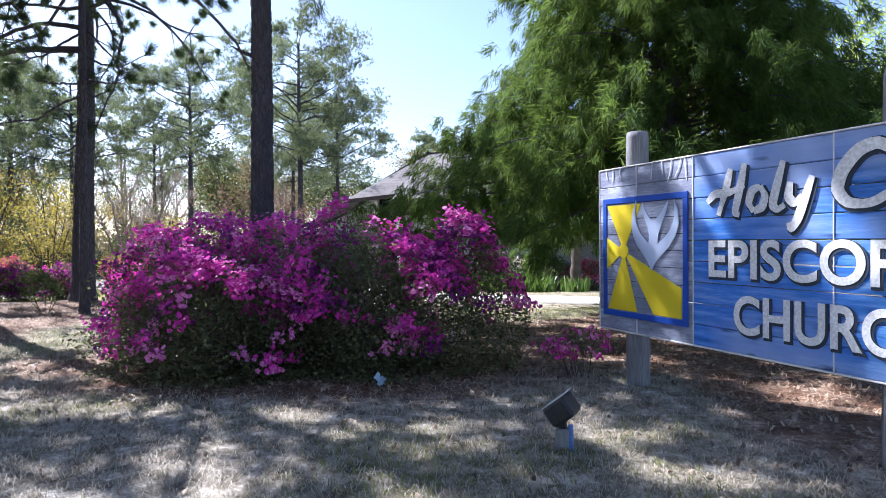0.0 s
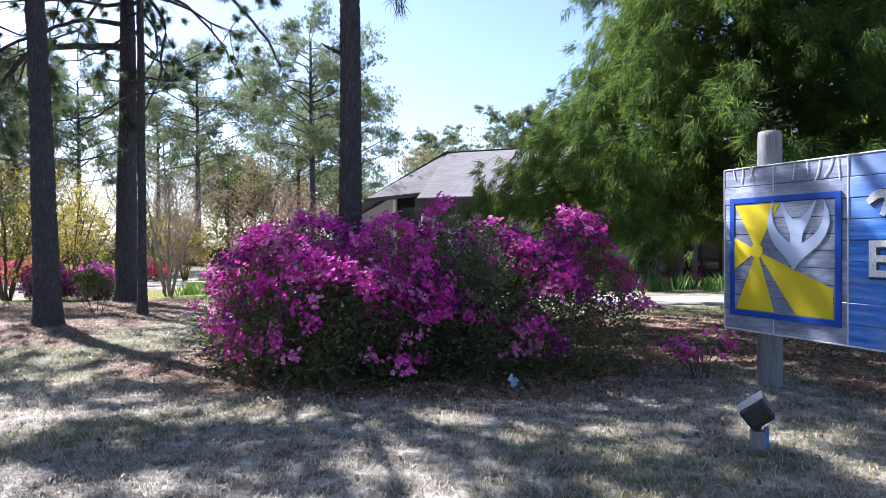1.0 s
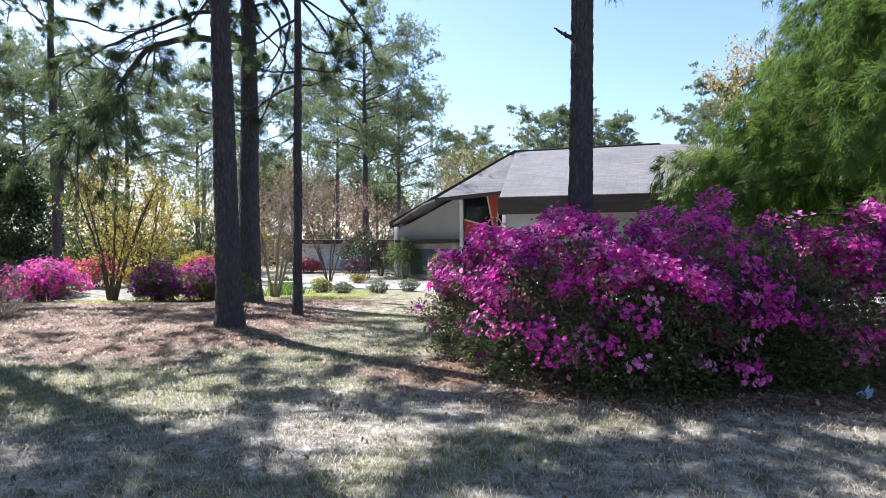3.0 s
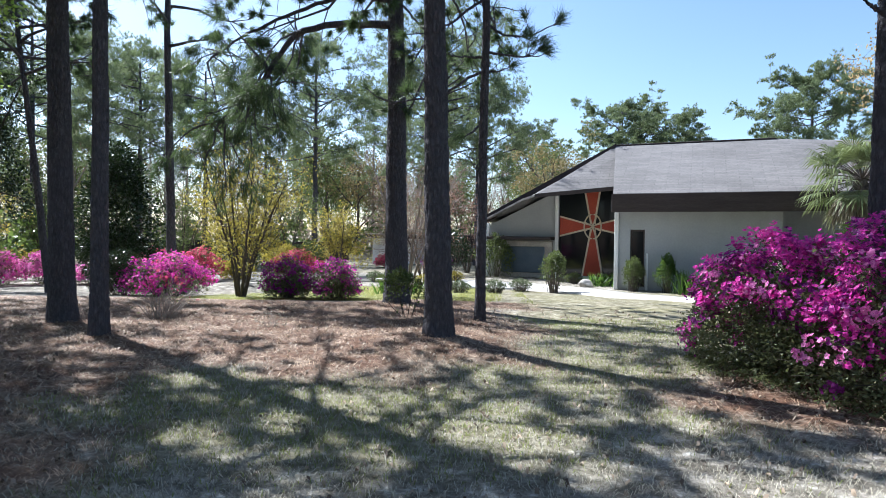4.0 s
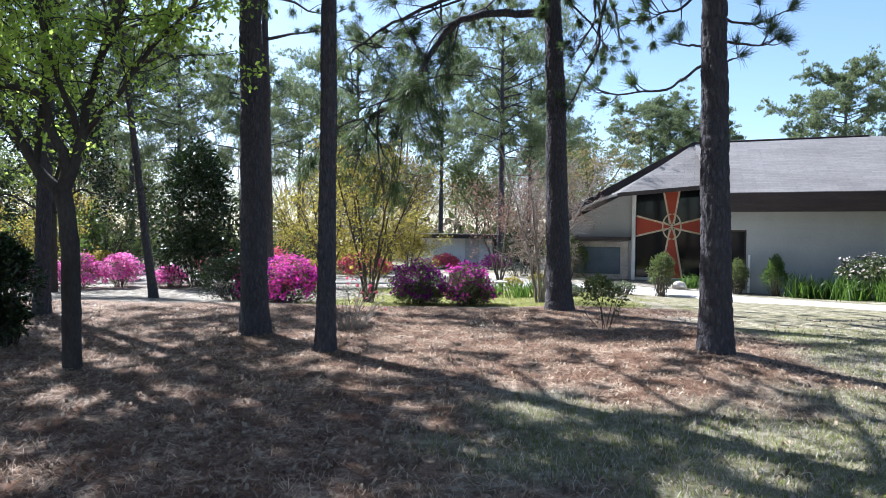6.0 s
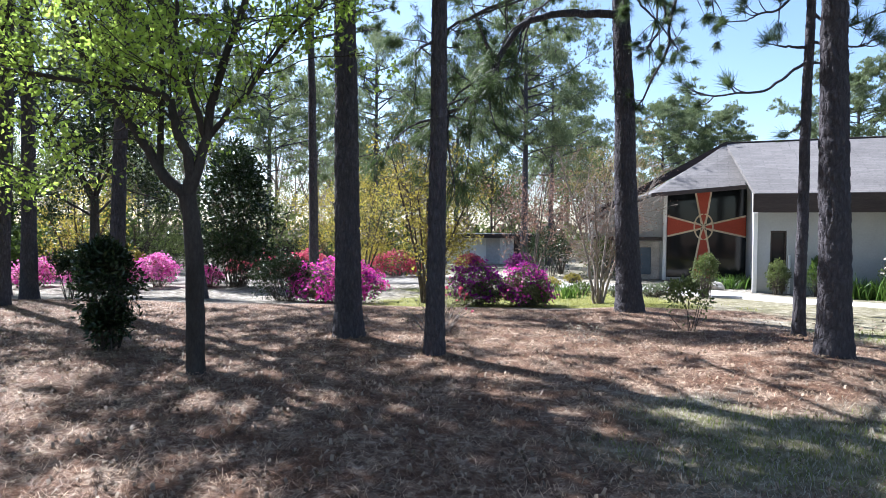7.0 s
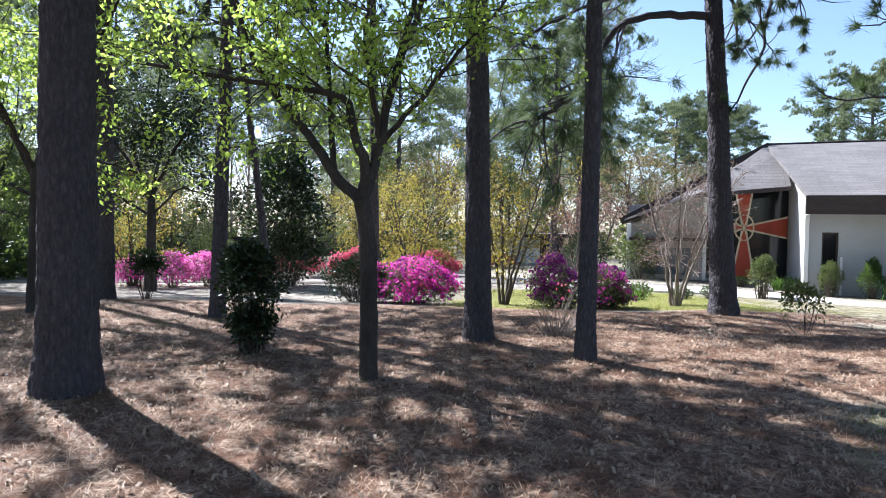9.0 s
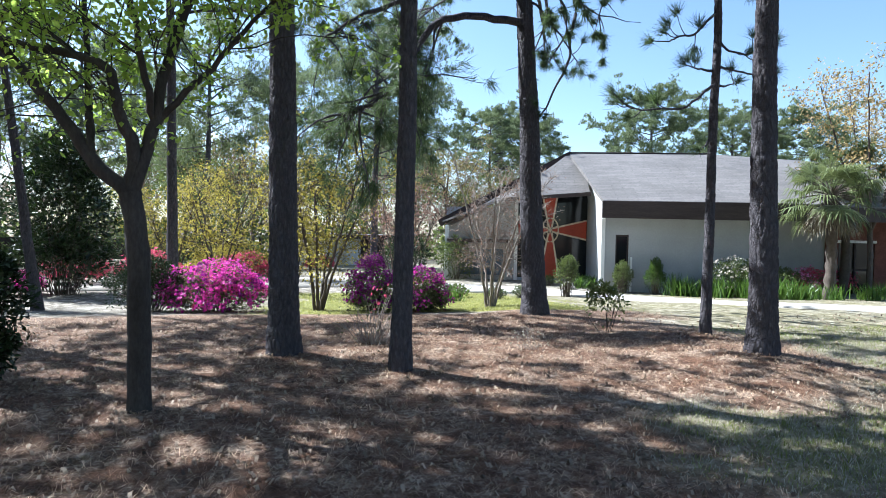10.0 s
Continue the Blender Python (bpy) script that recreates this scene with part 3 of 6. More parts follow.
def bar(parent, a, b, w, v=5.56, name="bar", material=None, t=0.06):
    a, b = np.array(a), np.array(b)
    d = unit(b - a)
    n = np.array([-d[1], d[0]]) * w / 2
    pts = [a + n, b + n, b - n, a - n]
    return part(name, prism(bmesh.new(), [(p[0], v, p[1]) for p in pts], (0, t, 0)), material or CREAM, parent)


for lo, hi in (((-0.42, 4.5), (0.34, 4.5)), ((-0.5, 0.14), (0.5, 0.14))):
    tip = 0.14 if hi[1] > 2 else -0.14
    part("red_panel", prism(bmesh.new(), [(scu - 0.08, 5.575, scz + tip), (scu + 0.08, 5.575, scz + tip), (scu + hi[0], 5.575, hi[1]), (scu + lo[0], 5.575, lo[1])], (0, 0.03, 0)), RED_PANEL, sw)
    for s, e in ((-0.09, lo), (0.09, hi)):
        bar(sw, (scu + s, scz + tip), (scu + e[0], e[1]), 0.085)
for end, edge in ((-3.56, -0.12), (-0.04, 0.12)):
    part("red_panel", prism(bmesh.new(), [(scu + edge, 5.575, scz - 0.08), (scu + edge, 5.575, scz + 0.08), (end, 5.575, scz + 0.52), (end, 5.575, scz - 0.48)], (0, 0.03, 0)), RED_PANEL, sw)
    for s, e in ((-0.09, -0.48), (0.09, 0.52)):
        bar(sw, (scu + edge, scz + s), (end, scz + e), 0.085)
ringg = Geo()
ang = np.linspace(0, 2 * math.pi, 33)
tube(ringg, np.stack([scu + 0.42 * np.cos(ang), 0 * ang + 5.54, scz + 0.62 * np.sin(ang)], -1), 0.04, 6)
part("ring", ringg, CREAM, sw)
for k in range(4):
    t = math.pi * (k + 0.5) / 4
    c, s = math.cos(t), math.sin(t)
    bar(sw, (scu - 0.42 * c, scz - 0.6 * s), (scu + 0.42 * c, scz + 0.6 * s), 0.05, 5.53)
# narrow windows in the front wall
for u0, u1, z0, z1 in ((0.48, 1.04, 0.12, 2.45),):
    w = part("window", one_box(u0 + 0.06, u1 - 0.06, 0.14, 0.17, z0 + 0.06, z1 - 0.06), GLASS_DARK, church)
    part("window_frame", prism(bmesh.new(), [(u0, 0.08, z1), (u1, 0.08, z1), (u1, 0.08, z1 - 0.07), (u0, 0.08, z1 - 0.07)], (0, 0.1, 0)), DARK_WOOD, w)
    part("window_frame", one_box(u0, u0 + 0.06, 0.08, 0.18, z0, z1 - 0.07), DARK_WOOD, w)
    part("window_frame", one_box(u1 - 0.06, u1, 0.08, 0.18, z0, z1 - 0.07), DARK_WOOD, w)
part("downpipe", one_box(1.1, 1.18, -0.09, -0.01, 0.0, 1.5, 0.015), WHITE_PAINT, church, "short white downpipe")

# ---- far white outbuilding, fence and bench ----
ob_m = Matrix.Translation((-16.1, 47.0, -0.5)) @ Matrix.Rotation(radians(4), 4, "Z")
shed = empty("outbuilding", ob_m, "small white flat-roofed outbuilding beyond the drive", "outbuilding")
part("wall", one_box(0, 5.2, 0, 0.2, 0, 1.95), WHITE_PAINT, shed)
part("wall", one_box(0, 0.2, 0.2, 4, 0, 1.95), WHITE_PAINT, shed)
part("wall", one_box(5.0, 5.2, 0.2, 4, 0, 1.95), WHITE_PAINT, shed)
part("roof", one_box(-0.4, 7.6, -0.7, 4.4, 2.0, 2.2, 0.02), GREY_METAL, shed)
part("fascia", one_box(-0.42, 7.62, -0.76, -0.7, 1.86, 2.16), DARK_WOOD, shed)
part("door", one_box(3.2, 4.2, -0.04, 0.0, 0.02, 1.85), GREY_METAL, shed)
for u in (6.2, 7.4):
    part("post", one_box(u, u + 0.12, -0.6, -0.48, 0, 1.95), DARK_WOOD, shed)
part("wall", one_box(5.2, 7.6, 3.8, 4.0, 0, 1.95), DARK_WOOD, shed)

fence = empty("fence", Matrix.Translation((-50, 52, -0.5)) @ Matrix.Rotation(radians(-2), 4, "Z"), "long brown board fence behind the drive", "fence")
fb = bpy.data.meshes.new("board")
bmx = one_box(0, 1.16, 0, 0.05, 0.05, 1.5, 0.01)
bmx.to_mesh(fb)
bmx.free()
fb.materials.append(DARK_WOOD)
for k in range(26):
    o = new("board", fb)
    o.parent = fence
    o.location = (k * 1.2, 0, 0)

bench = empty("bench", Matrix.Translation((-10.9, 25.0, float(gz(-10.9, 25.0)))) @ Matrix.Rotation(radians(5), 4, "Z"), "low stone bench with a pale slab on two dark blocks", "bench")
part("seat", one_box(-0.62, 0.62, -0.22, 0.22, 0.4, 0.47, 0.015), CONCRETE, bench)
for sx in (-0.48, 0.3):
    block = bmesh.new()
    prism(block, [(sx, -0.15, -0.02), (sx + 0.18, -0.15, -0.02), (sx + 0.15, -0.15, 0.2), (sx + 0.18, -0.15, 0.4), (sx, -0.15, 0.4), (sx + 0.03, -0.15, 0.2)], (0, 0.3, 0))
    part("leg", block, BLACK_METAL, bench, "dark bench block")


# ---- sign ----
SU = Vector((0.411, -0.912, 0))                 # along the board, from its far end
SN = Vector((-0.912, -0.411, 0))                # the way it faces
SM = Matrix(((SU.x, -SN.x, 0, 2.16), (SU.y, -SN.y, 0, 7.06), (0, 0, 1, 0), (0, 0, 0, 1)))
SIGN_L, SZ0, SZ1 = 4.05, 0.58, 2.29
GREY_BOARD = rough_mat("grey_board_print", [(0.3, (0.12, 0.14, 0.21)), (0.5, (0.26, 0.29, 0.39)), (0.68, (0.55, 0.6, 0.74))], 1.6, 0.5, 26, 0.1, 0.002, (0.5, 0.5, 3))
sign = empty("sign", SM, "blue weathered-board church sign with white lettering on two grey posts", "sign")
rngs = np.random.default_rng(5)
# boards, each with its own edges; the printed sheet covers them
bh = (SZ1 - SZ0) / 9
for k in range(9):
    for a, b, board_mat in ((0.0, 1.36, GREY_BOARD), (1.36, SIGN_L, BANNER)):
        part("board", one_box(a, b, -0.012 - 0.004 * (k % 2), 0.03, SZ0 + k * bh + 0.004, SZ0 + (k + 1) * bh - 0.004, 0.004), board_mat, sign)
for a, b, c, d in ((0, SIGN_L, SZ1, SZ1 + 0.014), (0, SIGN_L, SZ0 - 0.014, SZ0)):
    part("edge_strip", one_box(a, b, -0.02, 0.035, c, d, 0.004), WHITE_PAINT, sign)
part("edge_strip", one_box(-0.013, 0.0, -0.02, 0.035, SZ0 - 0.014, SZ1 + 0.014, 0.004), WHITE_PAINT, sign)
for s in (0.6, 1.36, 2.68):
    part("seam", one_box(s, s + 0.008, -0.022, -0.014, SZ0, SZ1), WHITE_PAINT, sign)
for s in (0.44, 3.06):
    pg = Geo()
    zz = np.array([-0.1, 0.0, 0.6, 1.4, 2.2, 2.6, 2.66, 2.67])
    tube(pg, np.stack([0 * zz + s, 0 * zz + 0.135, zz], -1), [0.125, 0.125, 0.122, 0.12, 0.118, 0.116, 0.11, 0.07], 14, 0.015, rngs)
    part("post", pg, POST_WOOD, sign, "grey weathered timber post")

# emblem: blue frame, yellow rays, pale figure
em0, em1, ez0, ez1 = 0.08, 1.31, 0.73, 1.98
emblem = part("emblem", one_box(em0 + 0.06, em1 - 0.06, -0.019, -0.0175, ez0 + 0.06, ez1 - 0.06), BLACK_METAL, sign, "square emblem of yellow rays in a blue frame")
for k in range(7):
    z_low = ez0 + 0.06 + k * (ez1 - ez0 - 0.12) / 7
    part("board", one_box(em0 + 0.06, em1 - 0.06, -0.0245, -0.0195, z_low, z_low + (ez1 - ez0 - 0.12) / 7 - 0.007), GREY_BOARD, emblem)
for q in ((em0, em1, ez1 - 0.06, ez1), (em0, em1, ez0, ez0 + 0.06), (em0, em0 + 0.06, ez0 + 0.06, ez1 - 0.06), (em1 - 0.06, em1, ez0 + 0.06, ez1 - 0.06)):
    part("frame", one_box(q[0], q[1], -0.034, -0.018, q[2], q[3], 0.003), LOGO_BLUE, emblem)
hx, hz = 0.42, 1.42
for pts in ([(0.15, 1.9), (0.68, 1.9)], [(0.14, 1.22), (0.14, 1.56)], [(0.16, 0.8), (0.62, 0.8)], [(0.86, 0.8), (1.23, 0.8), (1.23, 1.08)]):
    part("ray", prism(bmesh.new(), [(hx, -0.03, hz)] + [(p, -0.03, z) for p, z in pts], (0, 0.005, 0)), LOGO_YELLOW, emblem)


def flat(outline, y, name, material, parent):
    return part(name, prism(bmesh.new(), [(p[0], y, p[1]) for p in outline], (0, 0.005, 0)), material, parent)


figure = []
for arc in ([(0.44, 0.03), (0.37, 0.17), (0.38, 0.3), (0.45, 0.42), (0.57, 0.5), (0.62, 0.6)], [(0.62, 0.6), (0.67, 0.5), (0.8, 0.44), (0.91, 0.31), (0.94, 0.17), (0.87, 0.05)],
            [(0.87, 0.05), (0.88, 0.19), (0.81, 0.31), (0.69, 0.385)], [(0.69, 0.385), (0.69, 0.31), (0.77, 0.18), (0.81, 0.05)], [(0.81, 0.05), (0.73, 0.15), (0.64, 0.23), (0.57, 0.16), (0.51, 0.05)],
            [(0.51, 0.05), (0.53, 0.17), (0.6, 0.31), (0.585, 0.385)], [(0.585, 0.385), (0.47, 0.29), (0.42, 0.17), (0.44, 0.03)]):
    figure += [tuple(p) for p in smooth_path(arc, 8)[:-1]]
flat([(em0 + u * (em1 - em0), ez1 - v * (ez1 - ez0)) for u, v in figure], -0.038, "figure", LOGO_PALE, emblem)


def words(body, s, z, size, material, y, name, parent, width=1.0, shear=0.0, offset=0.0, spacing=1.0):
    cu = bpy.data.curves.new(name, "FONT")
    cu.body, cu.size, cu.extrude, cu.shear, cu.offset, cu.space_character = body, size, 0.0015, shear, offset, spacing
    tmp = bpy.data.objects.new(name, cu)
    scene.collection.objects.link(tmp)
    bpy.context.view_layer.update()
    me = bpy.data.meshes.new_from_object(tmp.evaluated_get(bpy.context.evaluated_depsgraph_get()))
    bpy.data.objects.remove(tmp)
    me.materials.clear()
    me.materials.append(material)
    ob = new(name, me)
    ob.parent = parent
    ob.matrix_local = Matrix.Translation((s, y, z)) @ Matrix.Rotation(radians(90), 4, "X") @ Matrix.Diagonal((width, 1, 1, 1))
    return ob


def brush(points, w, material, y, name, taper=0.45):
    """One brush stroke of a painted letter, as a thin raised ribbon."""
    c = smooth_path(points, 22)
    t = unit(np.gradient(c, axis=0))
    n = np.stack([-t[:, 1], t[:, 0]], -1)
    u = np.linspace(0, 1, 22)
    ww = (w / 2 * (taper + (1 - taper) * np.sin(np.clip(u * 1.25, 0, 1) * math.pi * 0.8 + 0.3)))[:, None]
    edge = np.concatenate([c + n * ww, (c - n * ww)[::-1]])
    return part(name, prism(bmesh.new(), [(p[0], y, p[1]) for p in edge], (0, 0.003, 0)), material, sign)


flat([(hx + 0.075 * math.cos(k * math.pi / 8), hz + 0.075 * math.sin(k * math.pi / 8)) for k in range(16)], -0.0365, "hub", LOGO_YELLOW, emblem)
for s, ln, sway in ((0.12, 0.1, 0.02), (0.24, 0.15, -0.02), (0.34, 0.13, 0.03), (0.36, 0.09, -0.03), (0.84, 0.16, -0.02), (0.97, 0.12, 0.01), (1.1, 0.2, -0.05), (1.22, 0.17, -0.08), (1.27, 0.21, 0.02)):
    brush([(s, SZ1), (s + sway * 0.3, SZ1 - ln * 0.5), (s + sway, SZ1 - ln)], 0.011, LETTER, -0.022, "drip", 0.6)

STROKES = [[(1.79, 2.13), (1.74, 1.96), (1.66, 1.74)], [(1.93, 2.16), (1.89, 1.98), (1.83, 1.75), (1.88, 1.74)], [(1.54, 1.86), (1.62, 1.93), (1.78, 1.93), (1.93, 1.98)],
           [(2.08, 1.96), (2.0, 1.93), (1.97, 1.83), (2.02, 1.76)], [(2.02, 1.76), (2.1, 1.79), (2.13, 1.88), (2.08, 1.96)], [(2.29, 2.14), (2.24, 1.98), (2.19, 1.8), (2.24, 1.76), (2.3, 1.8)],
           [(2.35, 1.97), (2.33, 1.86), (2.38, 1.8), (2.45, 1.86)], [(2.53, 2.0), (2.47, 1.84), (2.41, 1.68), (2.35, 1.6), (2.34, 1.66)],
           [(3.08, 2.12), (3.0, 2.18), (2.87, 2.15), (2.75, 2.02), (2.71, 1.88), (2.79, 1.78), (2.95, 1.77), (3.08, 1.84)]]
for k, st in enumerate(STROKES):
    w = 0.075 if k < 8 else 0.1
    brush(st, w, LETTER, -0.0265 - 0.0006 * k, "lettering")
    brush([(a + 0.012, b - 0.012) for a, b in st], w + 0.035, OUTLINE, -0.0215 - 0.0002 * k, "letter_outline", 0.55)
for body, s, z, size, width, shear, spacing, off in (("EPISCOPAL", 1.53, 1.22, 0.435, 0.97, 0.0, 1.02, 0.01), ("CHURCH", 1.81, 0.76, 0.435, 0.88, 0.0, 1.02, 0.01)):
    words(body, s, z, size, LETTER, -0.026, "lettering", sign, width, shear, off, spacing)
    words(body, s + 0.012, z - 0.012, size, OUTLINE, -0.0215, "letter_outline", sign, width, shear, off + 0.012, spacing)

# floodlight in front of the sign
fl = empty("floodlight", Matrix.Translation((1.33, 4.66, 0)) @ Matrix.Rotation(radians(-25), 4, "Z"), "black ground floodlight on a grey stake aimed at the sign", "floodlight")
part("stake", one_box(-0.05, 0.05, -0.05, 0.05, -0.05, 0.17, 0.008), POST_WOOD, fl)
part("knuckle", one_box(-0.025, 0.025, -0.03, 0.03, 0.16, 0.24, 0.008), BLACK_METAL, fl)
tilt = Matrix.Translation((0, 0, 0.31)) @ Matrix.Rotation(radians(-38), 4, "Y")
head = part("head", one_box(-0.1, 0.09, -0.12, 0.12, -0.08, 0.08, 0.02), BLACK_METAL, fl)
head.matrix_local = tilt
part("lens", one_box(-0.1, 0.1, -0.105, 0.105, 0.078, 0.086), GREY_METAL, head)
part("cable", one_box(0.04, 0.075, -0.015, 0.015, -0.02, 0.2, 0.006), rough_mat("blue_cable", [(0.3, (0.1, 0.2, 0.5)), (0.7, (0.16, 0.28, 0.6))], 5), fl, "blue cable at the stake")
lit = Geo()
rl = np.random.default_rng(9)
leaves(lit, np.array([[-0.24, 6.55, 0.06]]).repeat(5, 0) + rl.normal(0, 0.02, (5, 3)), rl.normal(0, 1, (5, 3)) + [0, 0, 0.6], 0.12, 0.09, rl)
tagged(part("wrapper", lit, mat("pale_blue_wrapper", (0.4, 0.55, 0.75), 0.3)), "crumpled pale blue wrapper lying under the azalea", "litter")


# ---- trees ----
def trunk_path(x, y, h, lean, rng, n=26, amp=0.05):
    t = np.linspace(0, 1, n)
    wob = np.cumsum(rng.normal(0, amp / n ** 0.5, (n, 2)), 0)
    wob -= wob[0] * (1 - t)[:, None]
    return np.column_stack([x + lean[0] * t * h + wob[:, 0] * np.minimum(1, t * 3), y + lean[1] * t * h + wob[:, 1] * np.minimum(1, t * 3), t * h])


def limb(g, ends, ways, start, way, length, r, rng, bend=0.25, twigs=7, level=0, droop=0.1, spread=0.7, fine=True):
    """A limb with twigs; gathers twig ends and their directions."""
    n = (6 if fine else 4) if level == 0 else (4 if fine else 3)
    pts = [np.array(start, float)]
    d = unit(np.array(way, float))
    for k in range(n - 1):
        d = unit(d + rng.normal(0, bend, 3) * 0.45 + np.array([0, 0, -droop * (0.6 if k < n // 2 else -0.3)]))
        pts.append(pts[-1] + d * length / (n - 1))
    pts = np.array(pts)
    tube(g, pts, np.linspace(r, max(r * 0.3, 0.006), n), (5 if fine else 4) if level == 0 else 3, cap=False)
    if level >= 1:
        ends.append(pts[-1])
        ways.append(d)
        for k in range(3):
            j = rng.integers(1, n)
            ends.append(pts[j] + rng.normal(0, 0.05, 3))
            ways.append(unit(d + rng.normal(0, 0.6, 3)))
        return
    for k in range(twigs):
        j = rng.integers(max(1, n // 2), n)
        w = unit(unit(pts[j] - pts[j - 1]) + rng.normal(0, spread, 3))
        limb(g, ends, ways, pts[j], w, length * rng.uniform(0.22, 0.42), r * 0.35, rng, bend, 0, 1, droop, spread, fine)


def plated_trunk(g, tp, rad, rng, top=8.0, wide=0.085, tall=0.19, groove=0.017):
    """A trunk whose bark stands out in uneven long plates, with furrows between them, up to a height; plain above."""
    h = tp[-1, 2]
    zz = np.concatenate([np.arange(0, top, 0.034), np.linspace(top, h, 18)])
    axis_ = np.stack([np.interp(zz, tp[:, 2], tp[:, i]) for i in range(3)], -1)
    rr = np.interp(zz, tp[:, 2], rad)
    sides = int(max(36, 2 * math.pi * rad[3] / 0.02))
    th = np.linspace(0, 2 * math.pi, sides, endpoint=False)
    cols = max(6, int(2 * math.pi * rad[3] / wide))
    jit = rng.uniform(-0.42, 0.42, (cols, int(h / tall) + 4, 3))
    U, Z = np.meshgrid(th / (2 * math.pi) * cols, zz / tall + 1.5)
    U = U + 0.22 * np.sin(Z * 1.9 + 3 * np.sin(U * 0.7 * 2 * math.pi / cols * 3))
    best = np.full((2,) + U.shape, 9.0)
    lift = np.zeros(U.shape)
    cu, cz = np.floor(U).astype(int), np.floor(Z).astype(int)
    for du in (-1, 0, 1):
        for dz in (-1, 0, 1):
            j = jit[(cu + du) % cols, np.clip(cz + dz, 0, jit.shape[1] - 1)]
            d = np.hypot(cu + du + 0.5 + j[..., 0] - U, (cz + dz + 0.5 + j[..., 1] - Z) * 1.1)
            nearer = d < best[0]
            best[1] = np.where(nearer, best[0], np.minimum(best[1], d))
            lift = np.where(nearer, j[..., 2], lift)
            best[0] = np.where(nearer, d, best[0])
    edge = np.clip((best[1] - best[0]) / 0.3, 0, 1)
    fade = np.where(zz < top, 1.0, 0.3)[:, None]
    groove = min(groove, 0.085 * rad[3])
    R = rr[:, None] + (groove * (edge - 0.7) + 0.7 * groove * lift * edge + rng.normal(0, 0.14 * groove, U.shape)) * fade
    ring = axis_[:, None] + np.stack([R * np.cos(th), R * np.sin(th), 0 * R], -1)
    n = len(zz)
    i, j = np.arange(n - 1)[:, None] * sides, np.arange(sides)[None]
    k = (j + 1) % sides
    g.add(ring.reshape(-1, 3), np.stack([i + j, i + k, i + sides + k, i + sides + j], -1).reshape(-1, 4))
    g.add(ring[-1], np.arange(sides)[None])


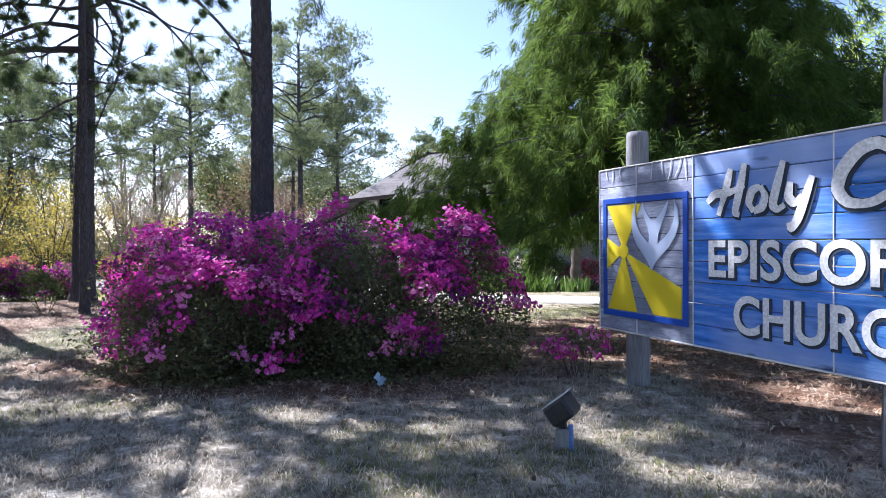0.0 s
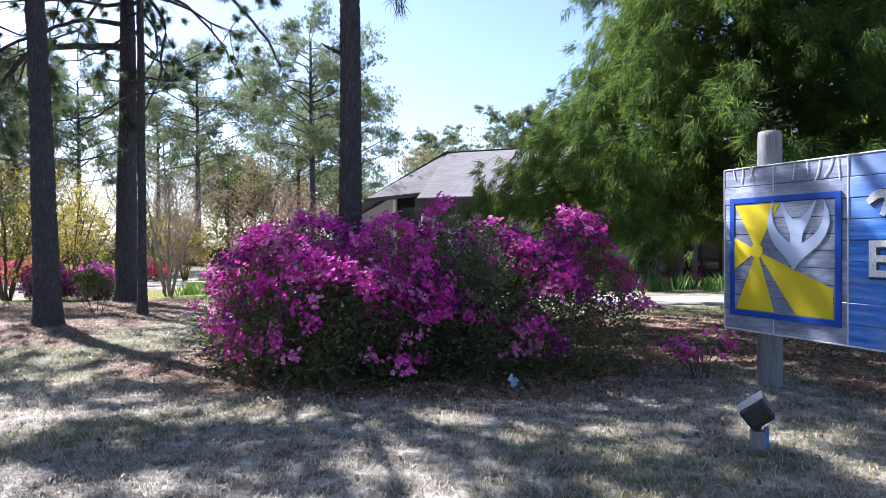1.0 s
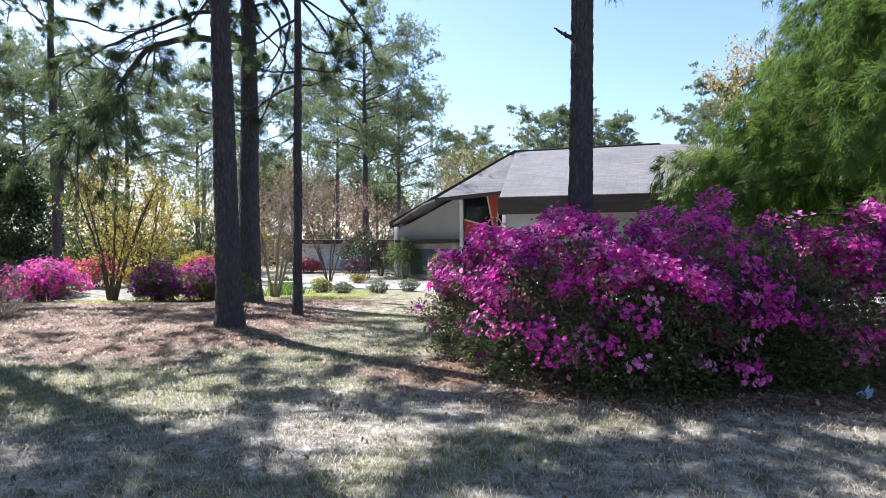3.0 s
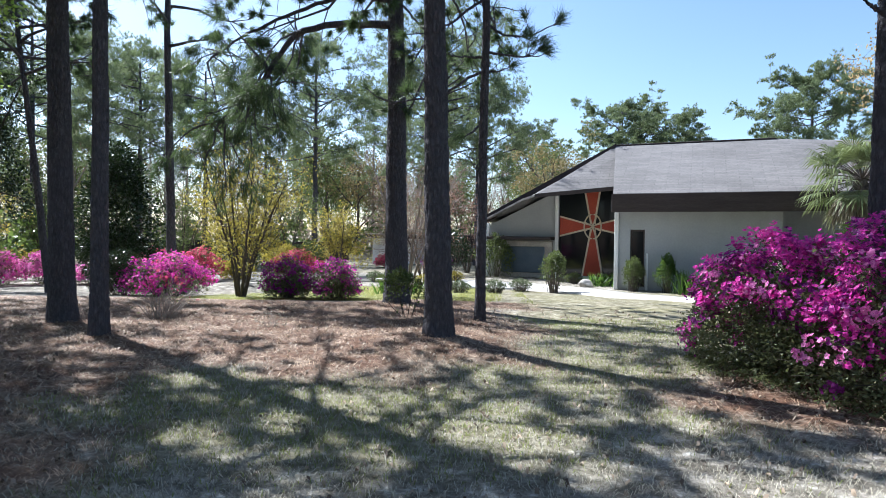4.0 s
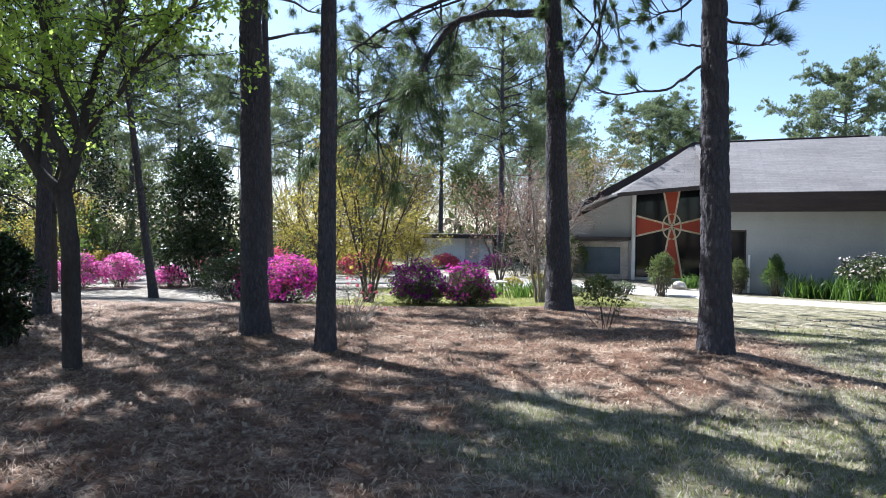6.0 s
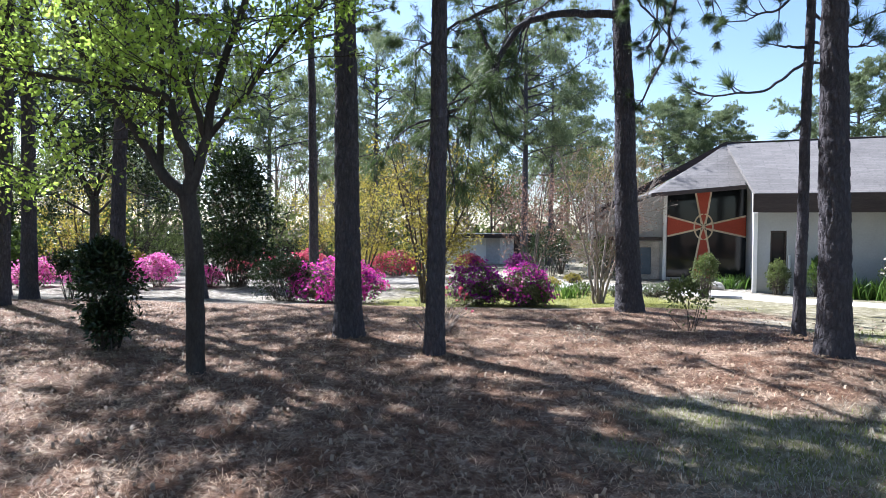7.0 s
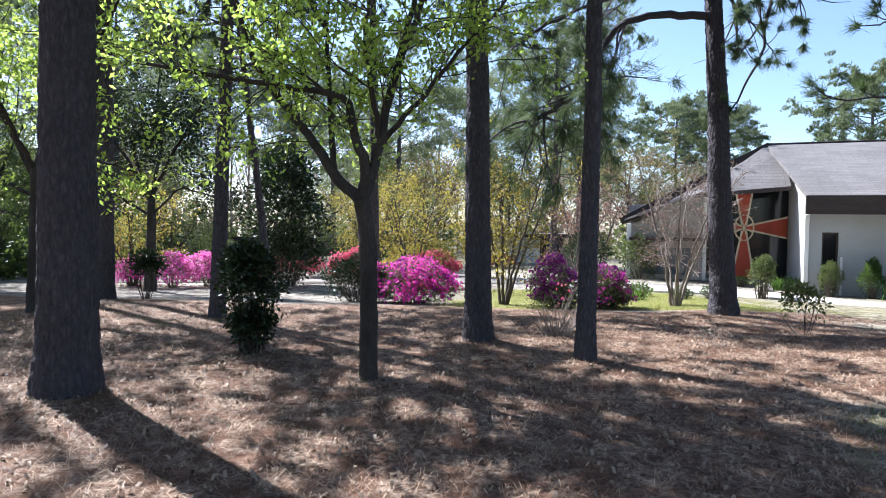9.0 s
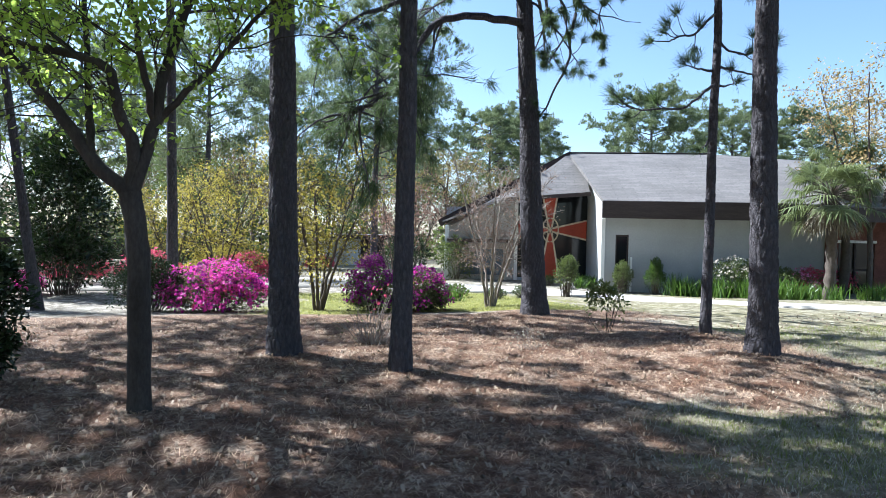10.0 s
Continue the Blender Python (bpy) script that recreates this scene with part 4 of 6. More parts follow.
def pine(name, x, y, h, r, label, seed, crown_from, lean=(0, 0), limbs=18, reach=2.8, tuft=54, nl=0.25, nw=0.013, extra=(), needle=None, twigs=7, sides=16, group="pines", dome=False, plates=False, clumped=0.5):
    rng = np.random.default_rng(seed)
    z0 = float(gz(x, y)) - 0.05
    base = empty(name, Matrix.Translation((x, y, z0)), label, "pine tree", group)
    tp = trunk_path(0, 0, h, lean, rng, 40)
    t = np.linspace(0, 1, 40)
    rad = r * (1 - 0.72 * t) * (1 + 0.26 * np.exp(-t * h / 0.3))
    g = Geo()
    if plates:
        plated_trunk(g, tp, rad, rng)
    else:
        tube(g, tp, rad, sides, 0.035, rng)
    part("trunk", g, PINE_BARK, base, smooth=True)
    bg_, ends, ways = Geo(), [], []
    for k in range(limbs):
        z = crown_from + (h - crown_from) * ((k + rng.uniform(0, 0.8)) / limbs) ** 0.9
        a = k * 2.4 + rng.uniform(-0.4, 0.4)
        q = (z - crown_from) / (h - crown_from)
        f = math.sqrt(max(0.06, 1 - ((q - 0.42) / 0.62) ** 2)) if dome else 1 - q ** 1.6 * 0.75
        p = np.array([np.interp(z, tp[:, 2], tp[:, i]) for i in range(3)])
        limb(bg_, ends, ways, p, (math.cos(a), math.sin(a), rng.uniform(0.1, 0.8) if dome else rng.uniform(0.0, 0.45)), reach * f * rng.uniform(0.6, 1.15), 0.05 * f + 0.012, rng, 0.35, twigs, 0, 0.12, 0.7, not dome)
    ng = Geo()
    for path, rr, tw, tr, style in extra:
        path = smooth_path(np.array(path) - [x, y, z0], 22)
        path[2:] += rng.normal(0, 0.2 * rr, (20, 3))
        eg = Geo()
        tube(eg, path, np.linspace(rr, rr * 0.3, 22), 8, 0.04, rng)
        part("limb", eg, PINE_BARK, base)
        e2, w2 = [path[-1]], [path[-1] - path[-2]]
        for k in range(tw):
            j = min(int(22 * rng.uniform(0.3, 1) ** 0.8), 21)
            if style == "open":
                w = unit(unit(path[j] - path[j - 1]) + rng.normal(0, 0.7, 3) + [0, 0, 0.25])
                ln = tr * rng.uniform(0.5, 1.2)
                tw_pts = smooth_path([path[j], path[j] + w * ln * 0.5 + [0, 0, -0.04], path[j] + w * ln + [0, 0, 0.05]], 6)
                tube(bg_, tw_pts, np.linspace(0.012, 0.007, 6), 4, cap=False)
                e2.append(tw_pts[-1])
                w2.append(tw_pts[-1] - tw_pts[-2])
            else:
                w = unit(rng.normal(0, 0.8, 3) + [0, 0, -0.45])
                limb(bg_, e2, w2, path[j], w, tr * rng.uniform(0.5, 1.1), rr * 0.3, rng, 0.4, 4, 0, 0.2)
        if style == "bare":
            continue
        if style == "open":
            needles(ng, np.array(e2), np.array(w2), 95, 0.26, 0.0085, rng, 0.7, 0.12)
        else:
            needles(ng, np.array(e2), np.array(w2), 30, 0.28, 0.011, rng, 0.6, 0.6, 0.05)
    tagged(part("branchwork", bg_, PINE_BARK, base), kind="stuff")
    ends, ways = np.array(ends), np.array(ways)
    if not dome:
        pick = rng.permutation(len(ends))[:int(len(ends) * clumped)]
        ends, ways, tuft = ends[pick], ways[pick], int(tuft * 0.76 / clumped)
    if dome:
        at = np.repeat(ends + rng.normal(0, 0.08, ends.shape), 6, 0) + rng.normal(0, 1, (len(ends) * 6, 3)) * [0.24, 0.24, 0.12]
        needles(ng, at, np.tile([0.0, 0.0, 0.6], (len(at), 1)), tuft // 6, nl, nw, rng, 1.0, 0.0, 0.04)
    else:
        needles(ng, ends, ways, tuft, nl, nw, rng, 0.9, 0.15, 0.03)
    tagged(part("crown", ng, needle or NEEDLE, base), kind="stuff")
    return base


# the three hanging limbs are unseen, added across the sun's path to shade the sign
pine("pine_tree", -2.37, 9.35, 17, 0.18, "slim grey-brown pine rising behind the azalea", 11, 8.2, (0.004, 0.0), 30, 2.0, plates=True, extra=(([(-2.35, 9.35, 6.2), (-2.1, 9.7, 6.5), (-1.6, 10.1, 6.7)], 0.05, 16, 0.9, "hanging"), ([(-2.35, 9.35, 7.0), (-2.0, 9.1, 7.3), (-1.6, 8.8, 7.6)], 0.05, 16, 0.9, "hanging"), ([(-2.35, 9.35, 7.9), (-2.0, 8.5, 8.3), (-1.6, 7.6, 8.6)], 0.05, 18, 0.9, "hanging"), ([(-2.45, 9.3, 4.3), (-2.6, 9.25, 4.36), (-2.72, 9.2, 4.42)], 0.035, 0, 0, "bare"),))
pine("pine_tree", -7.77, 10.7, 13, 0.205, "tall straight pine on a mound of pine straw", 12, 6.4, (-0.022, 0.0), 60, 2.8, plates=True)
limb_main = [(-9.5, 16.75, 6.78), (-10.3, 16.5, 6.76), (-11.1, 16.2, 6.66), (-11.8, 16.0, 6.32), (-12.2, 15.9, 5.7), (-12.6, 15.8, 5.0), (-13.1, 15.8, 4.45), (-13.7, 15.8, 4.25)]
limb_low = [(-9.6, 16.8, 7.4), (-10.8, 16.9, 7.6), (-12.2, 17.0, 7.2), (-13.4, 16.8, 6.6), (-14.2, 16.6, 5.9)]
limb_right = [(-9.6, 16.8, 8.2), (-8.9, 16.6, 8.2), (-8.35, 16.5, 7.5), (-8.3, 16.5, 7.0), (-8.48, 16.5, 6.43), (-8.41, 16.5, 6.05), (-8.57, 16.5, 5.64), (-8.8, 16.5, 5.29), (-8.99, 16.5, 4.8), (-9.13, 16.5, 4.64)]
limb_side = [(-9.6, 16.8, 7.5), (-9.0, 16.6, 7.7), (-8.6, 16.5, 7.2), (-8.52, 16.5, 6.54), (-8.87, 16.5, 6.02), (-9.02, 16.5, 5.77)]
back_arch = [(-9.7, 17.1, 9.4), (-8.9, 18.6, 9.9), (-7.9, 20.6, 9.5), (-7.1, 21.8, 8.5), (-6.9, 22.2, 7.8)]
limb_twist = [(-9.6, 16.8, 7.3), (-9.23, 16.6, 7.19), (-8.92, 16.6, 6.8), (-8.66, 16.6, 6.54), (-8.4, 16.5, 6.1), (-8.15, 16.5, 5.75)]
pine("pine_tree", -9.28, 16.15, 15.5, 0.278, "dark thick pine with one long drooping limb", 13, 7.8, (-0.037, 0.088), 80, 4.4, 92, 0.25, 0.014, plates=True,
     extra=((limb_main, 0.1, 26, 1.75, "hanging"), (limb_low, 0.07, 14, 1.6, "hanging"), (limb_right, 0.055, 7, 0.35, "open"), (limb_side, 0.04, 6, 0.4, "open"), (limb_twist, 0.035, 6, 0.35, "open"), (back_arch, 0.09, 16, 0.6, "open")))
young = (
    [(-7.2, 12.85, 4.62), (-7.46, 12.7, 4.46), (-7.69, 12.6, 4.28), (-7.97, 12.6, 4.08), (-8.36, 12.6, 4.06), (-8.75, 12.6, 4.01), (-9.09, 12.6, 4.09), (-9.29, 12.6, 4.27)],
    [(-7.22, 12.85, 4.86), (-7.4, 12.8, 4.85), (-7.66, 12.7, 4.83), (-7.9, 12.7, 4.89)],
    [(-7.2, 12.85, 5.9), (-7.5, 12.7, 5.66), (-7.78, 12.6, 5.37), (-8.06, 12.6, 5.35), (-8.25, 12.6, 5.23), (-8.6, 12.6, 5.21)],
    [(-7.2, 12.85, 4.95), (-6.9, 12.8, 4.9), (-6.5, 12.7, 4.8), (-6.2, 12.7, 4.95)],
    [(-7.2, 12.85, 4.6), (-6.95, 12.9, 4.62), (-6.7, 12.9, 4.7)],
    [(-7.2, 12.85, 5.5), (-6.9, 12.95, 5.3), (-6.4, 13.0, 5.25), (-5.9, 13.0, 5.5)],
    [(-7.22, 12.85, 3.7), (-7.4, 12.75, 3.5), (-7.55, 12.7, 3.4)])
pine("pine_tree", -7.22, 12.85, 14, 0.095, "thin young pine with sparse tufted branches", 14, 6.7, (0.006, 0.0), 40, 2.5, 64, 0.24, 0.012, twigs=6, plates=True, clumped=0.6,
     extra=tuple((p, 0.028, n, 0.3, "open") for p, n in zip(young, (6, 2, 5, 4, 1, 4, 0))))
dense = pine("pine_tree", -14.64, 12.0, 18, 0.215, "tall dark pine standing in pine straw", 15, 6.2, (-0.02, 0.0), 44, 3.6, plates=True)
pine("pine_tree", -13.12, 10.75, 17, 0.135, "slim dark pine standing in pine straw", 16, 5.8, (0.006, 0.0), 56, 3.4, plates=True)
pine("pine_tree", -18.88, 8.13, 20, 0.29, "massive dark pine trunk with furrowed bark", 17, 8.5, (0.012, 0.0), 28, 4.0, plates=True)
pine("pine_tree", -19.9, 14.0, 17, 0.15, "slim dark pine behind the evergreen shrub", 18, 6.6, (0.02, 0.0), 30, 3.8, twigs=8, plates=True)
pine("pine_tree", -23.4, 15.2, 17, 0.17, "dark pine at the edge of the straw bed", 19, 7.0, (0.04, 0.0), 44, 4.2)
pine("pine_tree", -24.3, 17.2, 17, 0.2, "dark pine at the edge of the straw bed", 20, 7.5, (0.008, 0.0), 44, 4.2)
pine("pine_tree", -26.5, 19.0, 18, 0.18, "dark pine near the pink azaleas", 24, 8.5, (0.0, 0.0), 15, 3.2)
pine("pine_tree", -20.95, 20.0, 12, 0.13, "leaning slim pine trunk beside the magnolia", 21, 6.8, (-0.13, 0.0), 32, 3.0)
pine("pine_tree", -18.3, 22.5, 17, 0.17, "straight pine beyond the straw bed", 22, 8.4, (-0.022, 0.0), 20, 3.0)
pine("pine_tree", -27.0, 12.0, 18, 0.2, "dark pine at the edge of the straw bed", 23, 6.5, (0.0, 0.0), 15, 3.2)
# stands outside the view; added only for the shade of its crown
pine("pine_tree", -23.0, 6.0, 18, 0.22, "unseen tall pine added to shade the straw bed", 26, 7.5, (0.0, 0.0), 38, 4.0)
# out of view on the left, kept to cast shade on the straw
pine("pine_tree", -31.0, 17.0, 18, 0.22, "dark pine at the edge of the straw bed", 27, 6.5, (0.0, 0.0), 15, 3.2)

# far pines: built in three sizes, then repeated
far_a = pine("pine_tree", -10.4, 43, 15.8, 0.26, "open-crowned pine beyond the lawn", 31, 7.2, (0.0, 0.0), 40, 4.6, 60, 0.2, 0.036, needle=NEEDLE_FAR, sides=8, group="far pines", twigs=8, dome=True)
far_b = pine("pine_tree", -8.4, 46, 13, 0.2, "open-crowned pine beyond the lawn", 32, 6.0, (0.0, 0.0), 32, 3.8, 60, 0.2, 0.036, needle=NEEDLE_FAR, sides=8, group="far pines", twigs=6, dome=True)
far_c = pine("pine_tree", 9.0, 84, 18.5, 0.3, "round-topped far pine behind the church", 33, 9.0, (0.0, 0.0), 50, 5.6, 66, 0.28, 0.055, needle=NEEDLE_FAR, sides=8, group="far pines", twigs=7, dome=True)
FAR = np.random.default_rng(77)
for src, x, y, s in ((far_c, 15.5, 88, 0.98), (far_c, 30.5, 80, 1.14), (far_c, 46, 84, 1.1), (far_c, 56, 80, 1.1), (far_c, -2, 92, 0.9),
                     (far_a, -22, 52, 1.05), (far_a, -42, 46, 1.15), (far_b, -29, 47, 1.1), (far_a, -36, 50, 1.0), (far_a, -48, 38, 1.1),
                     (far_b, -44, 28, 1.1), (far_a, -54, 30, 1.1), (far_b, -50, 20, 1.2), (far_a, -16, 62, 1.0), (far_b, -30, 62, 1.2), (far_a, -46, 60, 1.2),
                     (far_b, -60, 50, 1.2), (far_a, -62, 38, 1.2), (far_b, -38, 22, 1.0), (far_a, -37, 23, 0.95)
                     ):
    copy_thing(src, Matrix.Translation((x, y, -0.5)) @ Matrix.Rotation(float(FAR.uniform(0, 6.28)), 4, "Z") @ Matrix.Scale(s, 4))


def broadleaf(name, x, y, h, r, label, seed, paths, leaf, count, size, spread, bark=None, category="tree", twig_n=14, group="", twig_len=0.8, sub=5, droop=0.0):
    """A tree from given main stems; twigs grow on them and carry the leaves."""
    rng = np.random.default_rng(seed)
    z0 = float(gz(x, y)) - 0.04
    base = empty(name, Matrix.Translation((x, y, z0)), label, category, group)
    tg, ends, ways = Geo(), [], []
    bg_ = Geo()
    for k, (path, r0, r1, tw) in enumerate(paths):
        p = smooth_path(np.array(path, float), 20)
        p[1:] += rng.normal(0, 0.012 if k else 0.003, (19, 3))
        mg = tg if k == 0 else Geo()
        tube(mg, p, np.linspace(r0, r1, 20), 10 if r0 > 0.05 else 5, 0.03, rng)
        if k:
            part("limb", mg, bark or GREY_BARK, base, smooth=True)
        for j in range(tw):
            i = int(rng.uniform(0.35, 1) * 19)
            w = unit(unit(p[i] - p[i - 1]) * 0.6 + rng.normal(0, 0.7, 3) + [0, 0, 0.15])
            limb(bg_, ends, ways, p[i], w, twig_len * rng.uniform(0.5, 1.3), max(0.35 * r1, 0.008), rng, 0.4, sub, 0, droop, 0.7, h < 8)
    part("trunk", tg, bark or GREY_BARK, base, smooth=True)
    if bg_.n:
        tagged(part("branchwork", bg_, bark or GREY_BARK, base), kind="stuff")
    ends = np.array(ends)
    if count:
        pick = rng.integers(0, len(ends), count)
        at = ends[pick] + rng.normal(0, spread, (count, 3))
        lg = Geo()
        way = unit(rng.normal(0, 1, (count, 3)) + [0, 0, -0.35])
        leaves(lg, at, way, size * rng.uniform(0.6, 1.25, count), size * 0.6 * rng.uniform(0.6, 1.2, count), rng)
        tagged(part("crown", lg, leaf, base), kind="stuff")
    return base


# forked young oak
broadleaf("oak_tree", -15.91, 9.34, 6, 0.1, "young forked oak with fresh green spring leaves", 41, [
    ([(0, 0, 0), (-0.01, 0, 0.8), (-0.02, 0, 1.6), (-0.1, 0, 2.2)], 0.115, 0.1, 0),
    ([(-0.1, 0, 2.15), (-0.45, 0, 2.5), (-0.75, 0.1, 2.95), (-1.1, 0.1, 3.3), (-1.5, 0.1, 3.9), (-1.8, 0.2, 4.8)], 0.075, 0.025, 22),
    ([(-0.1, 0, 2.15), (-0.05, 0, 2.6), (-0.2, -0.1, 3.0), (-0.25, -0.1, 3.4), (-0.8, -0.1, 3.5), (-1.7, -0.2, 3.6), (-2.6, -0.3, 3.75)], 0.07, 0.02, 22),
    ([(-0.1, 0, 2.15), (0.1, 0.05, 2.9), (0.25, 0.1, 3.7), (0.6, 0.1, 4.6), (0.8, 0.1, 5.8)], 0.07, 0.02, 22),
    ([(0.1, 0.05, 2.9), (0.5, 0, 3.3), (1.0, 0, 3.9), (1.6, 0.1, 4.6)], 0.04, 0.015, 16),
    ([(-0.45, 0, 2.5), (-0.6, 0.3, 3.4), (-0.7, 0.5, 4.4), (-0.6, 0.6, 5.6)], 0.045, 0.015, 16),
    ([(0.1, 0.05, 2.9), (0.0, -0.4, 3.8), (0.1, -0.7, 5.0)], 0.04, 0.015, 14),
    ([(0.25, 0.1, 3.7), (0.5, 0.6, 5.2), (0.4, 0.9, 7.0), (0.5, 1.0, 8.6)], 0.045, 0.015, 26),
    ([(-0.7, 0.5, 4.4), (-1.4, 0.8, 5.6), (-1.9, 0.9, 7.2), (-2.0, 1.0, 8.4)], 0.04, 0.015, 24),
    ([(0.6, 0.1, 4.6), (1.5, 0.3, 5.8), (2.1, 0.4, 7.2), (2.3, 0.4, 8.2)], 0.04, 0.015, 24),
], SPRING_LEAF, 13000, 0.085, 0.09, twig_len=1.0)
# more fresh-leaved oaks further back on that side
for x, y, s, sd in ((-23.8, 14.0, 1.25, 42), (-26.2, 22.6, 1.4, 44), (-29.5, 15.5, 1.5, 45), (-31.5, 21.5, 1.05, 46), (-35.5, 22.0, 1.2, 47)):
    broadleaf("oak_tree", x, y, 7, 0.12, "oak with fresh green spring leaves among the pines" if sd < 44 else "low-branched dark evergreen oak among the pines", sd, [
        ([(0, 0, 0), (0.05, 0, 1.2), (0, 0.1, 2.4 * s)], (0.12 if sd != 44 else 0.16) * s, 0.09 * s, 0),
        ([(0, 0.1, 2.2 * s), (-0.6 * s, 0.2, 3.2 * s), (-1.4 * s, 0.3, 4.2 * s), (-1.9 * s, 0.3, 5.4 * s)], 0.07, 0.02, 20),
        ([(0, 0.1, 2.3 * s), (0.5 * s, 0, 3.3 * s), (1.2 * s, -0.3, 4.2 * s), (1.8 * s, -0.4, 5.2 * s)], 0.07, 0.02, 20),
        ([(0, 0.1, 2.4 * s), (0.1 * s, 0.5, 3.6 * s), (-0.1 * s, 0.7, 5.0 * s), (0.1, 0.8, 6.4 * s)], 0.07, 0.02, 20),
        ([(0, 0.1, 2.3 * s), (-0.1 * s, -0.7, 3.3 * s), (0.1 * s, -1.3, 4.3 * s)], 0.06, 0.02, 16),
            ([(0, 0.1, 1.9 * s), (0.9 * s, -0.3, 2.6 * s), (2.0 * s, -0.5, 2.3 * s)], 0.05, 0.02, 12),
        ([(0, 0.1, 1.9 * s), (-1.0 * s, -0.2, 2.5 * s), (-2.1 * s, -0.3, 2.1 * s)], 0.05, 0.02, 12),
    ], DARK_LEAF if sd == 44 else EVERGREEN if sd > 44 else SPRING_LEAF, 14000 if sd == 44 else 9000 if sd > 44 else 7000, 0.12, 0.16, twig_len=1.1, group="oaks")


def stems(rng, n, h, out, r0, tw, start=0.08):
    rows = []
    for k in range(n):
        a = 2 * math.pi * k / n + rng.uniform(-0.4, 0.4)
        o = out * rng.uniform(0.6, 1.15)
        c, s = math.cos(a), math.sin(a)
        hh = h * rng.uniform(0.75, 1.1)
        rows.append(([(start * c, start * s, 0), (0.25 * o * c, 0.25 * o * s, 0.3 * hh), (0.6 * o * c, 0.6 * o * s, 0.65 * hh), (o * c, o * s, hh)], r0, r0 * 0.3, tw))
    return rows


R4 = np.random.default_rng(404)
broadleaf("crape_myrtle", -9.5, 19.0, 3.4, 0.05, "bare pale-stemmed crape myrtle with reddish buds", 51, stems(R4, 6, 4.1, 1.7, 0.045, 26), RED_LEAF, 2800, 0.05, 0.08, PALE_BARK, "small tree", twig_len=0.8, sub=8)
broadleaf("crape_myrtle", -14.1, 18.5, 4.2, 0.05, "many-stemmed small tree with yellow-green young leaves", 52, stems(R4, 7, 4.0, 1.7, 0.045, 16), YELLOW_LEAF, 3600, 0.09, 0.12, TWIG, "small tree", twig_len=0.8)
for x, y, h, lf, n, sd in ((-17.7, 27.5, 4.1, YELLOW_LEAF, 3000, 53), (-15.0, 33.0, 2.6, YELLOW_LEAF, 4200, 54), (-20.5, 33, 5.0, YELLOW_LEAF, 4200, 55), (-19.5, 38.0, 5.2, OLIVE_LEAF, 4200, 56),
                           (-24.5, 35.0, 5.5, OLIVE_LEAF, 4600, 57), (-31.0, 33.0, 4.5, OLIVE_LEAF, 3600, 58), (-36.0, 27.0, 5.0, EVERGREEN, 5000, 59), (-8.6, 37.0, 5.2, RED_LEAF, 3000, 60),
                           (-10.5, 31.5, 4.6, RED_LEAF, 1500, 61), (-28, 24.5, 3.6, YELLOW_LEAF, 2500, 62)):
    broadleaf("small_tree", x, y, h, 0.05, "small spreading tree in early leaf near the drive", sd, stems(np.random.default_rng(sd), 6, h, h * 0.42, 0.045, 13), lf, int(n * 1.1), 0.11, 0.13, TWIG, "small tree", twig_len=1.1, group="small trees")

for x, y, h, lf, sd, lab in ((8.6, 24.6, 9.0, leaf_mat("apricot_leaves", (0.22, 0.16, 0.07), (0.4, 0.3, 0.14), (0.5, 0.38, 0.16), 0.45, 0.5), 66, "tall loose tree with pale apricot young leaves"), (15.5, 23.0, 9.5, SPRING_LEAF, 67, "tall yellow-green leafy tree beyond the conifer")):
    broadleaf("leafy_tree", x, y, 7.9, 0.1, lab, sd, [([(0, 0, 0), (0.05, 0, 1.5), (0, 0.05, 3.0)], 0.12, 0.1, 0)] + [([(0, 0, 2.8), (0.9 * math.cos(k * 1.26), 0.9 * math.sin(k * 1.26), h * 0.55), (1.5 * math.cos(k * 1.26), 1.5 * math.sin(k * 1.26), h * 0.8), (2.0 * math.cos(k * 1.26), 2.0 * math.sin(k * 1.26), h)], 0.06, 0.02, 18) for k in range(5)],
              lf, 4200, 0.15, 0.22, TWIG, "tree", twig_len=1.2)
# bare far trees
bare = broadleaf("bare_tree", -20, 66, 15, 0.2, "tall bare grey tree in the far woods", 71, [
    ([(0, 0, 0), (0.1, 0, 4), (0, 0.1, 8), (0.2, 0, 13)], 0.22, 0.06, 26)] + [([(0, 0, 4 + k), (1.6 * math.cos(k * 2.1), 1.6 * math.sin(k * 2.1), 6.5 + k), (2.6 * math.cos(k * 2.1), 2.6 * math.sin(k * 2.1), 9.5 + k)], 0.09, 0.03, 12) for k in range(5)],
    RED_LEAF, 1300, 0.18, 0.25, PALE_BARK, "bare tree", twig_len=2.6, sub=6, group="far bare trees")
olive = broadleaf("leafy_tree", -26, 70, 13, 0.2, "pale olive tree in the far woods", 72, [
    ([(0, 0, 0), (0.1, 0, 3), (0, 0.1, 7), (0.2, 0, 11)], 0.2, 0.06, 22)] + [([(0, 0, 3 + k), (2.0 * math.cos(k * 2.2), 2.0 * math.sin(k * 2.2), 5 + k), (3.2 * math.cos(k * 2.2), 3.2 * math.sin(k * 2.2), 7.2 + k)], 0.08, 0.03, 12) for k in range(6)],
    OLIVE_LEAF, 5200, 0.34, 0.5, TWIG, "tree", twig_len=2.2, sub=5, group="far leafy trees")
